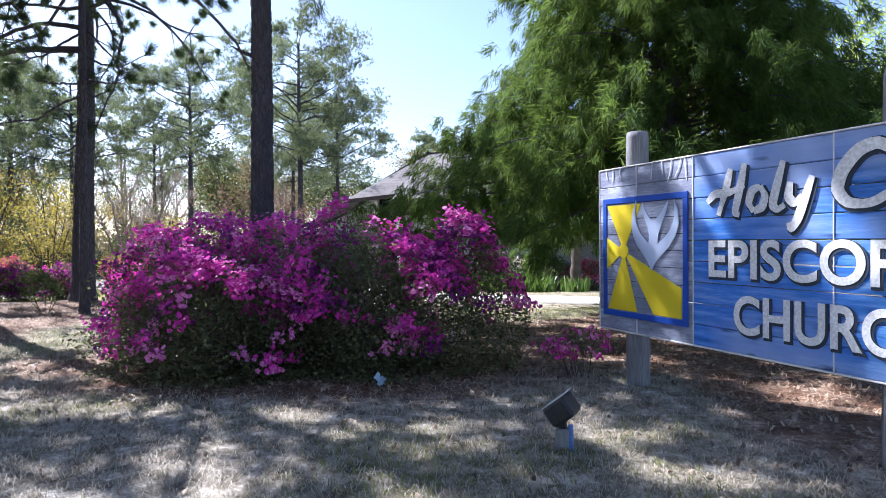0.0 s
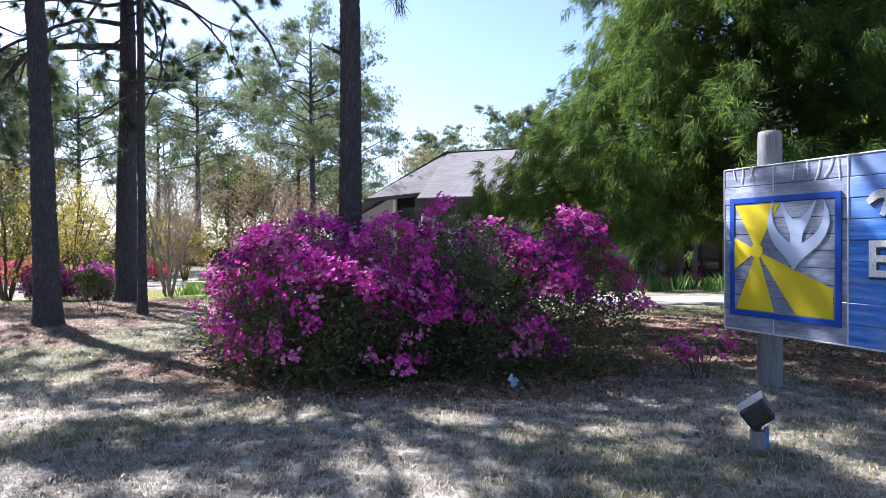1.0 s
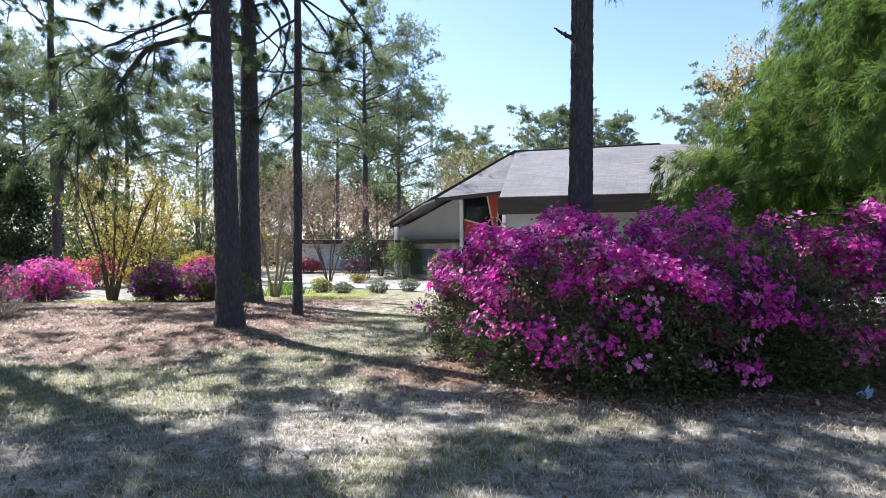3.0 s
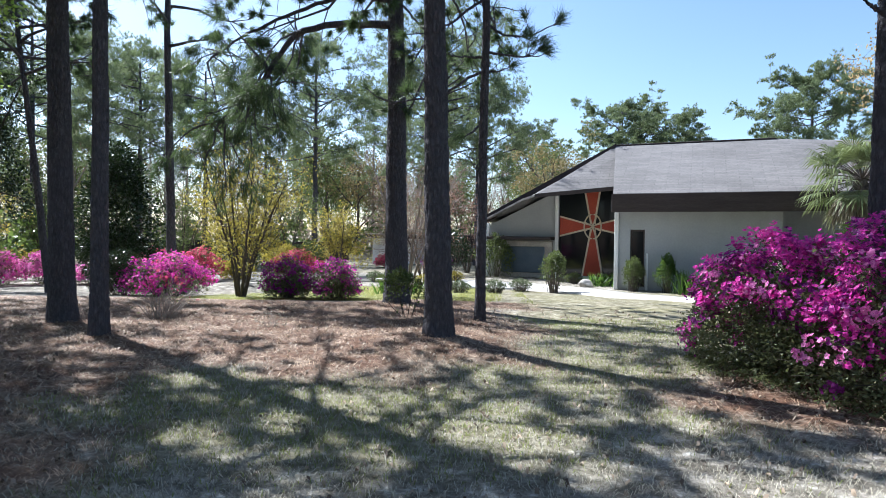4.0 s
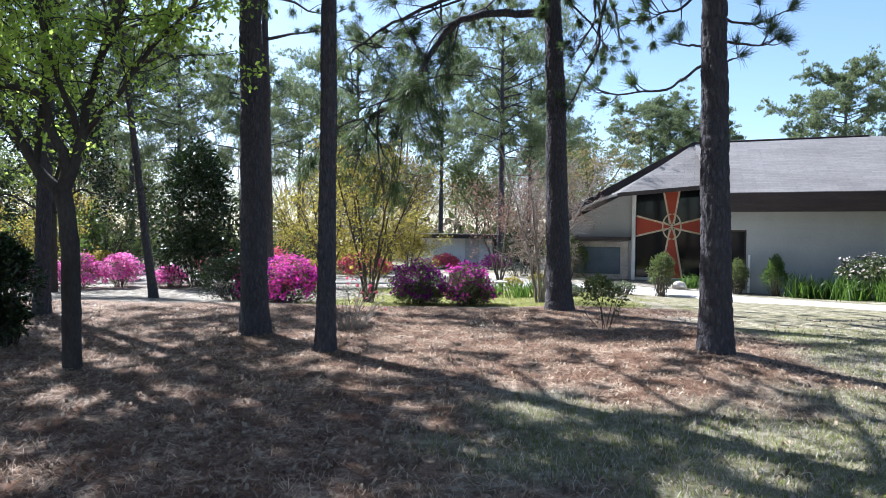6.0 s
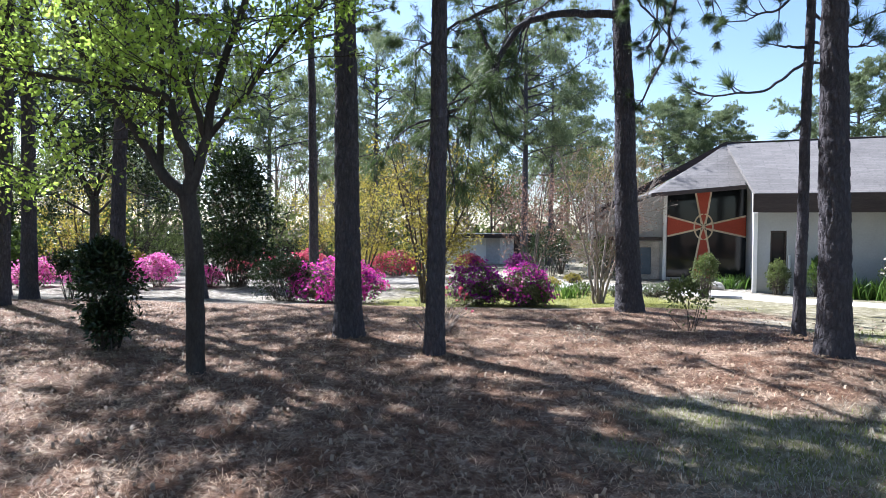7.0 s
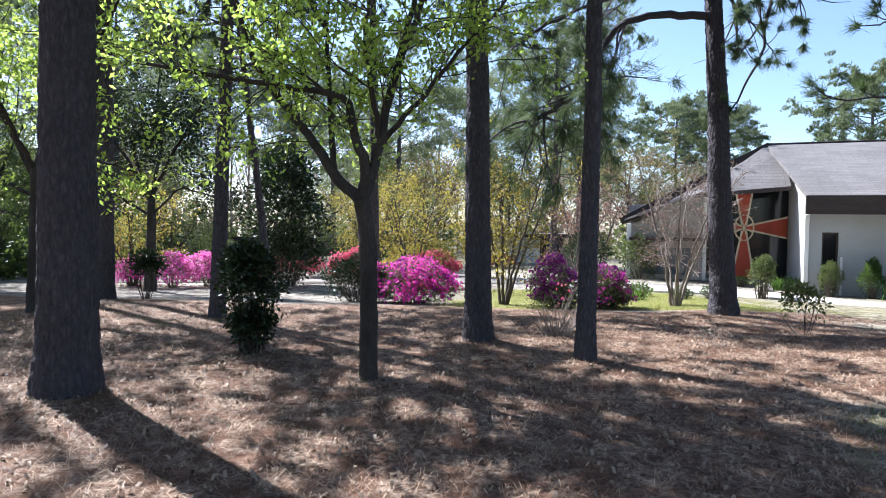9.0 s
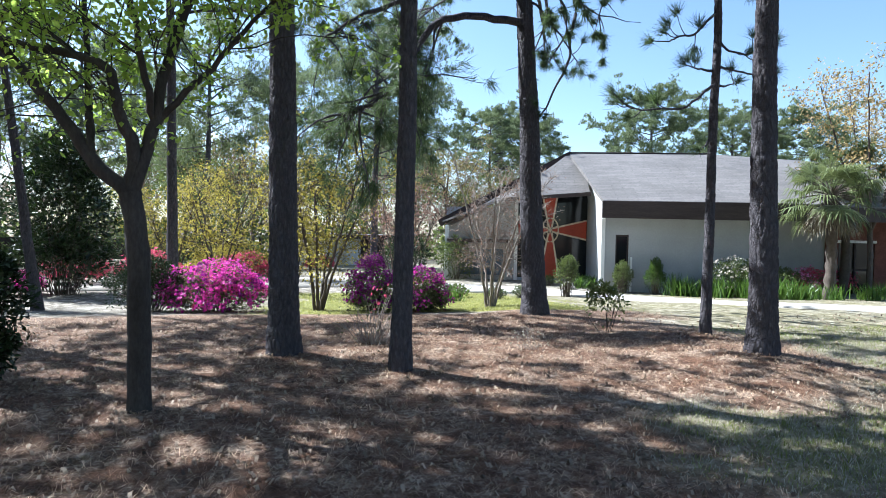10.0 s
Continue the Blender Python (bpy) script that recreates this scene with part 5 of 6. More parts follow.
yel = broadleaf("leafy_tree", -2, 60, 12, 0.2, "yellow-budding tree in the far woods", 73, [
    ([(0, 0, 0), (0.1, 0, 3), (0, 0.1, 6), (0.2, 0, 9)], 0.18, 0.06, 22)] + [([(0, 0, 2.5 + k), (2.2 * math.cos(k * 2.2), 2.2 * math.sin(k * 2.2), 4.5 + k), (3.4 * math.cos(k * 2.2), 3.4 * math.sin(k * 2.2), 6.4 + k)], 0.08, 0.03, 12) for k in range(5)],
    leaf_mat("budding_leaves", (0.15, 0.12, 0.05), (0.25, 0.2, 0.09), (0.3, 0.25, 0.1), 0.4, 0.6), 3600, 0.24, 0.3, TWIG, "tree", twig_len=2.2, sub=6, group="far leafy trees")
for k in range(64):
    a = -62 + 104 * ((k + FAR.uniform(0, 0.9)) / 64)
    dist = FAR.uniform(62, 105)
    x, y = -10 + dist * math.sin(radians(a)), 2 + dist * math.cos(radians(a))
    src = (bare, olive, yel, bare, olive)[int(FAR.integers(0, 5))]
    s = FAR.uniform(0.75, 1.05) * (0.72 if x > 0 else 1.0)
    copy_thing(src, Matrix.Translation((x, y, -0.5)) @ Matrix.Rotation(float(FAR.uniform(0, 6.28)), 4, "Z") @ Matrix.Scale(float(s), 4))


def far_woods(name, r0, r1, z1, n, size, material, label, seed, a0=-68, a1=48):
    rng = np.random.default_rng(seed)
    a = np.radians(rng.uniform(a0, a1, n))
    r = rng.uniform(r0, r1, n)
    lump = 0.55 + 0.45 * np.sin(a * 23 + seed) * np.sin(a * 61 + 1)
    z = -0.5 + z1 * lump * rng.uniform(0, 1, n) ** 0.8
    at = np.column_stack([-10 + r * np.sin(a), 2 + r * np.cos(a), z])
    g = Geo()
    leaves(g, at, rng.normal(0, 1, (n, 3)), size * rng.uniform(0.5, 1.2, n), size * 0.7 * rng.uniform(0.5, 1.1, n), rng)
    return tagged(part(name, g, material), label, "woods", kind="stuff")


far_woods("far_undergrowth", 56, 80, 5.0, 9000, 0.7, OLIVE_LEAF, "tangled olive undergrowth of the far woods", 1)
far_woods("far_brush", 66, 100, 7.0, 9000, 0.8, leaf_mat("grey_brush", (0.12, 0.1, 0.08), (0.24, 0.2, 0.16), (0.26, 0.22, 0.16), 0.4, 0.7), "pale brown brush of the far woods", 2)
far_woods("far_thicket", 60, 90, 6.0, 3000, 0.7, OLIVE_LEAF, "olive thicket of the far woods", 3)

far_woods("evergreen_hedge", 33, 38, 2.8, 15000, 0.28, EVERGREEN, "dark evergreen hedge beyond the drive", 5, -66, -36)
far_woods("evergreen_thicket", 36, 52, 4.6, 11000, 0.4, EVERGREEN, "dark evergreen thicket beyond the pink azaleas", 4, -64, -34)


# ---- shrubs ----
def inside(rng, n, lobes, shell=0.75):
    """Random places in the outer shell of some overlapping uneven lobes, with their outward direction."""
    k = rng.integers(0, len(lobes), n)
    c = np.array([l[0] for l in lobes])[k]
    r = np.array([l[1] for l in lobes])[k]
    d = unit(rng.normal(0, 1, (n, 3)))
    d[:, 2] = np.abs(d[:, 2]) * np.where(rng.uniform(0, 1, n) < 0.2, -0.5, 1)
    d = unit(d)
    lump = 1 + 0.12 * np.sin(5 * d[:, 0] + 3 * c[:, 0]) * np.sin(4 * d[:, 1] + 2) + 0.1 * np.sin(9 * d[:, 2] + 7 * d[:, 0])
    f = (shell + (1 - shell) * rng.uniform(0, 1, n) ** 0.6) * lump
    return c + d * r * f[:, None], d


def shrub(name, x, y, lobes, label, seed, leaf, n_leaf, size, flower=None, n_flower=0, f_size=0.055, f_low=0.35, category="shrub", group="", stem_n=14, bark=None, clump=7, shell=0.6, fill=0.45, bare=None, stem_r=0.013, patchy=0.0):
    rng = np.random.default_rng(seed)
    z0 = float(gz(x, y))
    base = empty(name, Matrix.Translation((x, y, z0)), label, category, group)
    sg = Geo()
    tops, _ = inside(rng, stem_n * 3, lobes, 0.6)
    for p in tops:
        s = np.array([p[0] * 0.25 + rng.normal(0, 0.05), p[1] * 0.25 + rng.normal(0, 0.05), -0.03])
        mid = (s + p) / 2 + rng.normal(0, 0.06, 3) + [0, 0, 0.1]
        tube(sg, smooth_path([s, mid, p], 7), np.linspace(stem_r, stem_r * 0.3, 7), 4, cap=False)
    tagged(part("stemwork", sg, bark or TWIG, base), kind="stuff")
    lg = Geo()
    at, d = inside(rng, n_leaf, lobes, shell)
    deep = rng.uniform(0, 1, n_leaf) < fill
    at[deep], d[deep] = inside(rng, int(deep.sum()), lobes, 0.15)
    at[:, 2] = np.maximum(at[:, 2], 0.04)
    leaves(lg, at, unit(d + rng.normal(0, 0.8, d.shape)), size * rng.uniform(0.6, 1.3, n_leaf), size * 0.5 * rng.uniform(0.7, 1.2, n_leaf), rng)
    tagged(part("foliage", lg, leaf, base), kind="stuff")
    for fm, share in (flower or ()):
        fg = Geo()
        n = int(n_flower * share / clump)
        cp, cd = inside(rng, n * 8, lobes, 0.96)
        top = max(l[0][2] + l[1][2] for l in lobes)
        noise_v = np.sin(cp[:, 0] * 3.1 + seed) * np.sin(cp[:, 1] * 2.7) * 0.4 + np.sin(cp[:, 2] * 8.0 + cp[:, 0] * 2.4) * 0.35 + np.sin(cp[:, 0] * 9.0 + cp[:, 1] * 4.0 + seed) * np.sin(cp[:, 2] * 10.0 - cp[:, 0] * 3.0) * 0.55
        keep = rng.uniform(0, 1, len(cp)) < np.clip(((cp[:, 2] / top) - f_low) * 2.0 + noise_v * 1.3 + 0.12, 0.06, 1)
        keep &= cp[:, 2] > 0.22
        if patchy:
            gaps = np.sin(cp[:, 0] * 4.3 + cp[:, 2] * 3.0) * np.sin(cp[:, 2] * 6.1 - cp[:, 1] * 3.3 + 1.0) + 0.6 * np.sin(cp[:, 0] * 11.0 - cp[:, 2] * 7.0) * np.sin(cp[:, 2] * 12.0 + cp[:, 1] * 9.0)
            keep &= (gaps > patchy * (0.45 - 0.75 * cp[:, 2] / top) - 0.25) | (rng.uniform(0, 1, len(cp)) < 0.08)
        if bare:
            keep &= (np.abs(cp[:, 0] - bare[0] + 0.2 * np.sin(cp[:, 2] * 5)) > bare[1]) | (rng.uniform(0, 1, len(cp)) < 0.15)
        cp, cd = cp[keep][:n], cd[keep][:n]
        at = np.repeat(cp, clump, 0) + rng.normal(0, f_size, (len(cp) * clump, 3)) * [1.05, 1.05, 0.75]
        fd = np.repeat(cd, clump, 0) + rng.normal(0, 0.5, (len(cp) * clump, 3)) + [0, 0, 0.2]
        at[:, 2] = np.maximum(at[:, 2], 0.05)
        blossoms(fg, at, fd, f_size * rng.uniform(0.8, 1.3, len(at)), rng)
        tagged(part("blossom", fg, fm, base), kind="stuff")
    return base


# the great azalea
shrub("azalea", -1.6, 8.1, [((-0.8, 0.5, 0.28), (1.65, 1.9, 1.48)), ((-1.1, -0.6, 0.2), (1.2, 1.1, 1.39)), ((0.0, -0.3, 0.28), (1.3, 1.45, 1.46)), ((1.3, -0.5, 0.25), (1.2, 1.15, 1.44)), ((2.2, -0.3, 0.35), (0.85, 0.95, 1.39)), ((-1.7, 0.5, 0.2), (0.75, 1.1, 1.21)), ((-2.05, 1.3, 0.2), (0.85, 0.95, 1.39)), ((-2.1, 1.9, 0.2), (0.7, 0.7, 1.12)), ((-0.4, -0.9, 0.15), (1.0, 0.8, 1.16)), ((1.0, -0.6, 0.2), (0.8, 0.9, 1.21)), ((0.75, 0.2, 0.3), (0.95, 1.1, 1.48))],
      "large spreading azalea in full magenta bloom", 81, AZALEA_LEAF, 80000, 0.055, ((MAGENTA, 0.66), (PURPLE, 0.2), (PINK, 0.14)), 18500, 0.06, 0.42, "azalea", stem_n=80, clump=15, fill=0.6, bare=(1.05, 0.42), patchy=1.1)
shrub("azalea", 1.88, 7.02, [((-0.05, 0, 0.2), (0.3, 0.2, 0.2)), ((0.14, -0.05, 0.4), (0.2, 0.15, 0.16)), ((-0.2, 0.05, 0.25), (0.16, 0.14, 0.16))], "small low azalea sprig in bloom beside the sign post", 82, AZALEA_LEAF, 160, 0.045, ((MAGENTA, 0.6), (PINK, 0.4)), 170, 0.055, 0.2, "azalea", stem_n=5, stem_r=0.006)
# azaleas round the lawn
shrub("azalea", -12.7, 18.4, [((0, 0, 0.4), (0.72, 0.65, 0.72)), ((0, -0.05, 0.22), (0.6, 0.55, 0.36))], "round dark purple azalea at the lawn's edge", 83, AZALEA_LEAF, 5500, 0.07, ((PURPLE, 1),), 1100, 0.075, 0.1, "azalea", "azaleas")
shrub("azalea", -11.4, 18.6, [((0, 0, 0.4), (0.62, 0.6, 0.72)), ((0, -0.05, 0.22), (0.6, 0.55, 0.36))], "round purple azalea at the lawn's edge", 84, AZALEA_LEAF, 5000, 0.07, ((PURPLE, 0.6), (MAGENTA, 0.4)), 1000, 0.075, 0.1, "azalea", "azaleas")
shrub("azalea", -16.6, 19.2, [((0, 0, 0.45), (1.2, 1.0, 0.8)), ((0.5, -0.3, 0.4), (0.75, 0.75, 0.7)), ((0, -0.2, 0.24), (1.15, 0.9, 0.42)), ((-0.5, -0.2, 0.35), (0.7, 0.7, 0.6))], "bright magenta azalea beyond the straw bed", 85, AZALEA_LEAF, 6500, 0.07, ((MAGENTA, 0.7), (CORAL, 0.1), (PURPLE, 0.2)), 3200, 0.075, 0.08, "azalea", "azaleas")
shrub("shrub", -18.15, 19.3, [((0, 0, 0.62), (0.98, 0.85, 0.72))], "dark clipped evergreen shrub beside an azalea", 86, DARK_LEAF, 9000, 0.065)
for k, (x, y, w, h) in enumerate(((-28.0, 24.7, 0.55, 0.72), (-26.4, 24.5, 0.62, 0.85), (-25.3, 25.2, 0.55, 0.8), (-23.6, 25.8, 0.42, 0.5), (-32.2, 28.6, 0.8, 0.7), (-27.0, 28.2, 0.7, 0.75), (-29.8, 24.4, 0.6, 0.7))):
    shrub("azalea", x, y, [((0, 0, h * 0.5), (w, 0.8, h))], "rounded pink azalea by the drive", 90 + k, AZALEA_LEAF, 1300, 0.08, ((PINK, 0.75), (MAGENTA, 0.25)), 1300, 0.08, -0.2, "azalea", "pink azaleas", 8)
for k, (x, y, w, h, fl_) in enumerate(((-20.3, 28.5, 1.0, 0.9, CORAL), (-17.2, 33.0, 1.2, 0.8, CORAL), (-23.5, 30.5, 1.1, 0.85, CORAL), (-13.8, 41, 0.8, 0.55, CORAL), (-10.6, 41, 0.8, 0.6, PURPLE), (9.2, 27.0, 1.2, 0.8, CORAL))):
    shrub("azalea", x, y, [((0, 0, h * 0.5), (w, 0.8, h))], "coral red azalea beyond the drive", 100 + k, AZALEA_LEAF, 1500, 0.09, ((fl_, 1.0),), 1400, 0.1, -0.4, "azalea", "red azaleas", 8)
# dark evergreens
shrub("small_tree", -23.4, 17.5, [((0, 0, 0.95), (0.42, 0.4, 0.36)), ((0.1, 0, 0.8), (0.34, 0.34, 0.26))], "small dark round-headed tree on a thin stem", 110, DARK_LEAF, 1400, 0.1, category="small tree", stem_n=4)
shrub("evergreen_shrub", -17.85, 10.6, [((0, 0, 0.85), (0.44, 0.44, 0.72)), ((-0.08, 0, 1.2), (0.34, 0.34, 0.42)), ((0, 0, 0.36), (0.28, 0.28, 0.36))], "upright glossy dark green camellia-like shrub", 111, DARK_LEAF, 5500, 0.085, fill=0.6)
shrub("magnolia", -22.5, 26.0, [((0, 0, 2.4), (1.75, 1.6, 2.2)), ((0, 0, 4.0), (1.1, 1.1, 1.8)), ((0, 0, 1.2), (1.5, 1.4, 1.2))], "dense conical dark magnolia with glossy leaves", 112, DARK_LEAF, 9000, 0.19, fill=0.6, category="tree", stem_n=25)
shrub("shrub", -8.72, 13.75, [((0.0, 0, 0.5), (0.4, 0.36, 0.4)), ((-0.12, 0, 0.72), (0.26, 0.26, 0.24))], "small open leafy shrub in the straw bed", 113, OLIVE_LEAF, 700, 0.085, stem_n=2, fill=0.4, stem_r=0.009)
shrub("shrub", -13.3, 12.9, [((0, 0, 0.38), (0.75, 0.5, 0.42)), ((0.3, 0, 0.6), (0.45, 0.4, 0.35))], "bare twiggy shrub with a few red blooms", 114, AZALEA_LEAF, 130, 0.05, ((CORAL, 1),), 21, 0.06, 0.0, stem_n=15, clump=3, stem_r=0.008, bark=PALE_BARK)
shrub("shrub", -10.85, 12.1, [((0, 0, 0.1), (0.36, 0.3, 0.22))], "dry twiggy weed in the pine straw", 115, DRY_GRASS, 60, 0.05, stem_n=6, bark=PALE_BARK, stem_r=0.004)
# planting along the church
shrub("shrub", -4.85, 24.8, [((0, 0, 0.75), (0.45, 0.45, 0.75)), ((0.1, 0, 1.1), (0.35, 0.35, 0.45))], "tall loose green shrub beside the footpath", 121, OLIVE_LEAF, 1800, 0.09)
shrub("shrub", -1.5, 26.7, [((0, 0, 0.65), (0.4, 0.4, 0.7))], "upright dark green shrub against the church wall", 122, OLIVE_LEAF, 1800, 0.08)
shrub("shrub", -0.4, 26.0, [((0, 0, 0.6), (0.5, 0.45, 0.5)), ((0, 0, 1.0), (0.26, 0.26, 0.5))], "small cone-shaped dwarf conifer by the wall", 123, CONIFER, 2600, 0.07)
shrub("shrub", -8.2, 22.9, [((0, 0, 0.2), (0.4, 0.35, 0.24))], "low rounded green shrub on the lawn", 124, GREY_LEAF, 700, 0.07, group="low shrubs")
for k, (x, y) in enumerate(((-7.0, 23.4), (-9.2, 24.2), (-10.0, 27.4), (-6.0, 25.4), (-11.6, 27.6), (-8.8, 30.0), (-12.4, 29.4), (-3.4, 30.4))):
    shrub("shrub", x, y, [((0, 0, 0.22), (0.42, 0.36, 0.26))], "low rounded green shrub by the footpath", 125 + k, (GREY_LEAF, OLIVE_LEAF, YELLOW_LEAF)[k % 3], 600, 0.08, group="low shrubs")
shrub("shrub", 2.2, 24.7, [((0, 0, 0.8), (1.1, 0.9, 0.75)), ((0.8, 0.2, 0.7), (0.9, 0.8, 0.7))], "dark shrub with pale flowers by the church wall", 140, OLIVE_LEAF, 3600, 0.09, ((PALE_BLOOM, 1),), 420, 0.08, 0.3, clump=3)
shrub("shrub", 4.2, 24.6, [((0, 0, 0.6), (1.1, 0.9, 0.6))], "rounded green shrub by the church wall", 141, OLIVE_LEAF, 2600, 0.1)
shrub("azalea", 5.6, 24.4, [((0, 0, 0.4), (1.0, 0.7, 0.7))], "rounded coral azalea in the bed by the palm", 143, AZALEA_LEAF, 1500, 0.08, ((CORAL, 0.7), (PINK, 0.3)), 1100, 0.08, -0.4, "azalea", "red azaleas", 8)
for k, (x, y, w, h, lf) in enumerate(((-7.0, 34.0, 1.0, 1.3, OLIVE_LEAF), (-9.4, 35.0, 1.2, 1.5, DARK_LEAF), (-6.0, 36.5, 1.2, 1.7, DARK_LEAF), (-18.6, 35, 1.1, 0.9, YELLOW_LEAF), (-21.5, 36, 1.2, 0.8, OLIVE_LEAF), (-17.5, 36.0, 1.2, 1.0, OLIVE_LEAF),
                                     (-26, 36, 1.5, 1.0, OLIVE_LEAF), (-31, 38, 1.8, 1.1, OLIVE_LEAF), (-37, 36, 1.8, 1.2, OLIVE_LEAF), (-43, 34, 1.8, 1.2, EVERGREEN), (-21, 40, 1.6, 1.2, OLIVE_LEAF), (-19, 29.5, 0.7, 0.55, YELLOW_LEAF), (-29.5, 30.5, 0.9, 0.7, YELLOW_LEAF),
                                     (-34, 42, 2.2, 1.6, OLIVE_LEAF), (-40, 44, 2.2, 1.6, EVERGREEN), (-26, 46, 2.2, 1.6, OLIVE_LEAF), (-47, 40, 2.2, 1.8, OLIVE_LEAF), (-50, 30, 2, 1.6, EVERGREEN))):
    shrub("shrub", x, y, [((0, 0, h * 0.7), (w, w * 0.9, h))], "rounded shrub beyond the drive", 150 + k, lf, 2000, 0.14, group="far shrubs", stem_n=6)


# clumps of strap leaves along the footpath
def strap_clump(x, y, seed, h=0.75, n=90, w=0.5, name="iris_clump", label="clump of upright green strap leaves by the footpath"):
    rng = np.random.default_rng(seed)
    base = empty(name, Matrix.Translation((x, y, float(gz(x, y)))), label, "plant", "strap-leaved clumps")
    g = Geo()
    c = rng.normal(0, w * 0.45, (n, 2))
    tip = c + rng.normal(0, 0.22, (n, 2))
    hh = h * rng.uniform(0.6, 1.1, n)
    ang_ = rng.uniform(0, math.pi, n)
    sd = np.column_stack([np.cos(ang_), np.sin(ang_), np.zeros(n)]) * 0.017
    b0 = np.column_stack([c, np.zeros(n)])
    m0 = np.column_stack([c * 0.6 + tip * 0.4, hh * 0.62])
    t0 = np.column_stack([tip, hh])
    v = np.stack([b0 - sd, b0 + sd, m0 + sd, m0 - sd, t0], 1)
    i = np.arange(n)[:, None] * 5
    g.add(v.reshape(-1, 3), np.concatenate([i + [0, 1, 2, 3]]))
    g.f.append((i + [3, 2, 4]))
    part("leaves", g, BLADE, base)
    return base


for k in range(16):
    f = k / 15
    strap_clump(0.2 + 3.2 * f + 0.25 * math.sin(k * 5.0), 25.4 - 2.6 * f + 0.35 * math.sin(k * 3.0), 200 + k, 0.78 + 0.16 * math.sin(k * 2.0), 76)
for k in range(9):
    f = k / 8
    strap_clump(3.7 + 6.0 * f + 0.3 * math.sin(k * 2.6), 22.6 + 0.4 * math.sin(k * 4.0) - 0.4 * f, 230 + k, 0.6 + 0.1 * math.sin(k * 3.0), 60)
for k, (x, y) in enumerate(((-1.9, 29.4), (-2.5, 29.0), (-9.9, 22.6), (-10.8, 23.5), (-1.4, 29.9))):
    strap_clump(x, y, 260 + k, 0.6, label="arching yellow-green grass clump by the church")
rock = bmesh.new()
bmesh.ops.create_icosphere(rock, subdivisions=3, radius=0.3)
for v in rock.verts:
    v.co *= 1 + 0.25 * noise.noise(v.co * 4)
    v.co.z *= 0.7
rk = tagged(part("rock", rock, STONE), "rounded grey garden rock by the church window", "rock")
rk.location = (-3.1, 28.6, -0.38)


# ---- palms ----
def palm(x, y, h, seed, label):
    rng = np.random.default_rng(seed)
    base = empty("palm_tree", Matrix.Translation((x, y, float(gz(x, y)))), label, "palm", "palms")
    tg = Geo()
    zz = np.linspace(-0.05, h, 22)
    tube(tg, np.column_stack([0.1 * np.sin(zz), 0 * zz, zz]), 0.19 + 0.03 * np.sin(zz * 21), 12, 0.05, rng)
    part("trunk", tg, TWIG, base)
    for dead in (False, True):
        fg, sg = Geo(), Geo()
        for k in range(58 if not dead else 32):
            a = k * 2.399 + rng.uniform(-0.2, 0.2)
            up = rng.uniform(-0.7, 1.5) if not dead else rng.uniform(-1.6, -0.7)
            d = unit(np.array([math.cos(a), math.sin(a), up]))
            ln = rng.uniform(0.8, 1.45) if not dead else rng.uniform(0.5, 0.9)
            root = np.array([0, 0, h])
            tipp = root + d * ln + [0, 0, -0.12]
            tube(sg, smooth_path([root, (root + tipp) / 2 + [0, 0, 0.08], tipp], 6), np.linspace(0.02, 0.01, 6), 4)
            side = unit(np.cross(d, [0, 0, 1]))
            nb = 22
            for j in range(nb):
                th = (j / (nb - 1) - 0.5) * 3.6
                w = unit(d * math.cos(th) + side * math.sin(th))
                l2 = 0.85 * (1 - 0.25 * abs(th) / 1.8) * rng.uniform(0.85, 1.1)
                m = tipp + w * l2 * 0.62 + [0, 0, -0.05]
                e = tipp + w * l2 * 0.95 + [0, 0, -0.12 - 0.4 * rng.uniform()]
                s2 = unit(np.cross(w, unit(np.cross(w, d) + 1e-3))) * 0.028
                fg.add([tipp, m + s2, e, m - s2], [[0, 1, 2, 3]])
        part("stalkwork", sg, TWIG, base)
        part("crown" if not dead else "skirt", fg, PALM_LEAF if not dead else DRY_FROND, base)
    return base


palm(4.7, 22.6, 3.9, 301, "cabbage palm with a shaggy crown beside the church")
palm(8.3, 25.6, 5.5, 302, "cabbage palm with a shaggy crown beside the church")


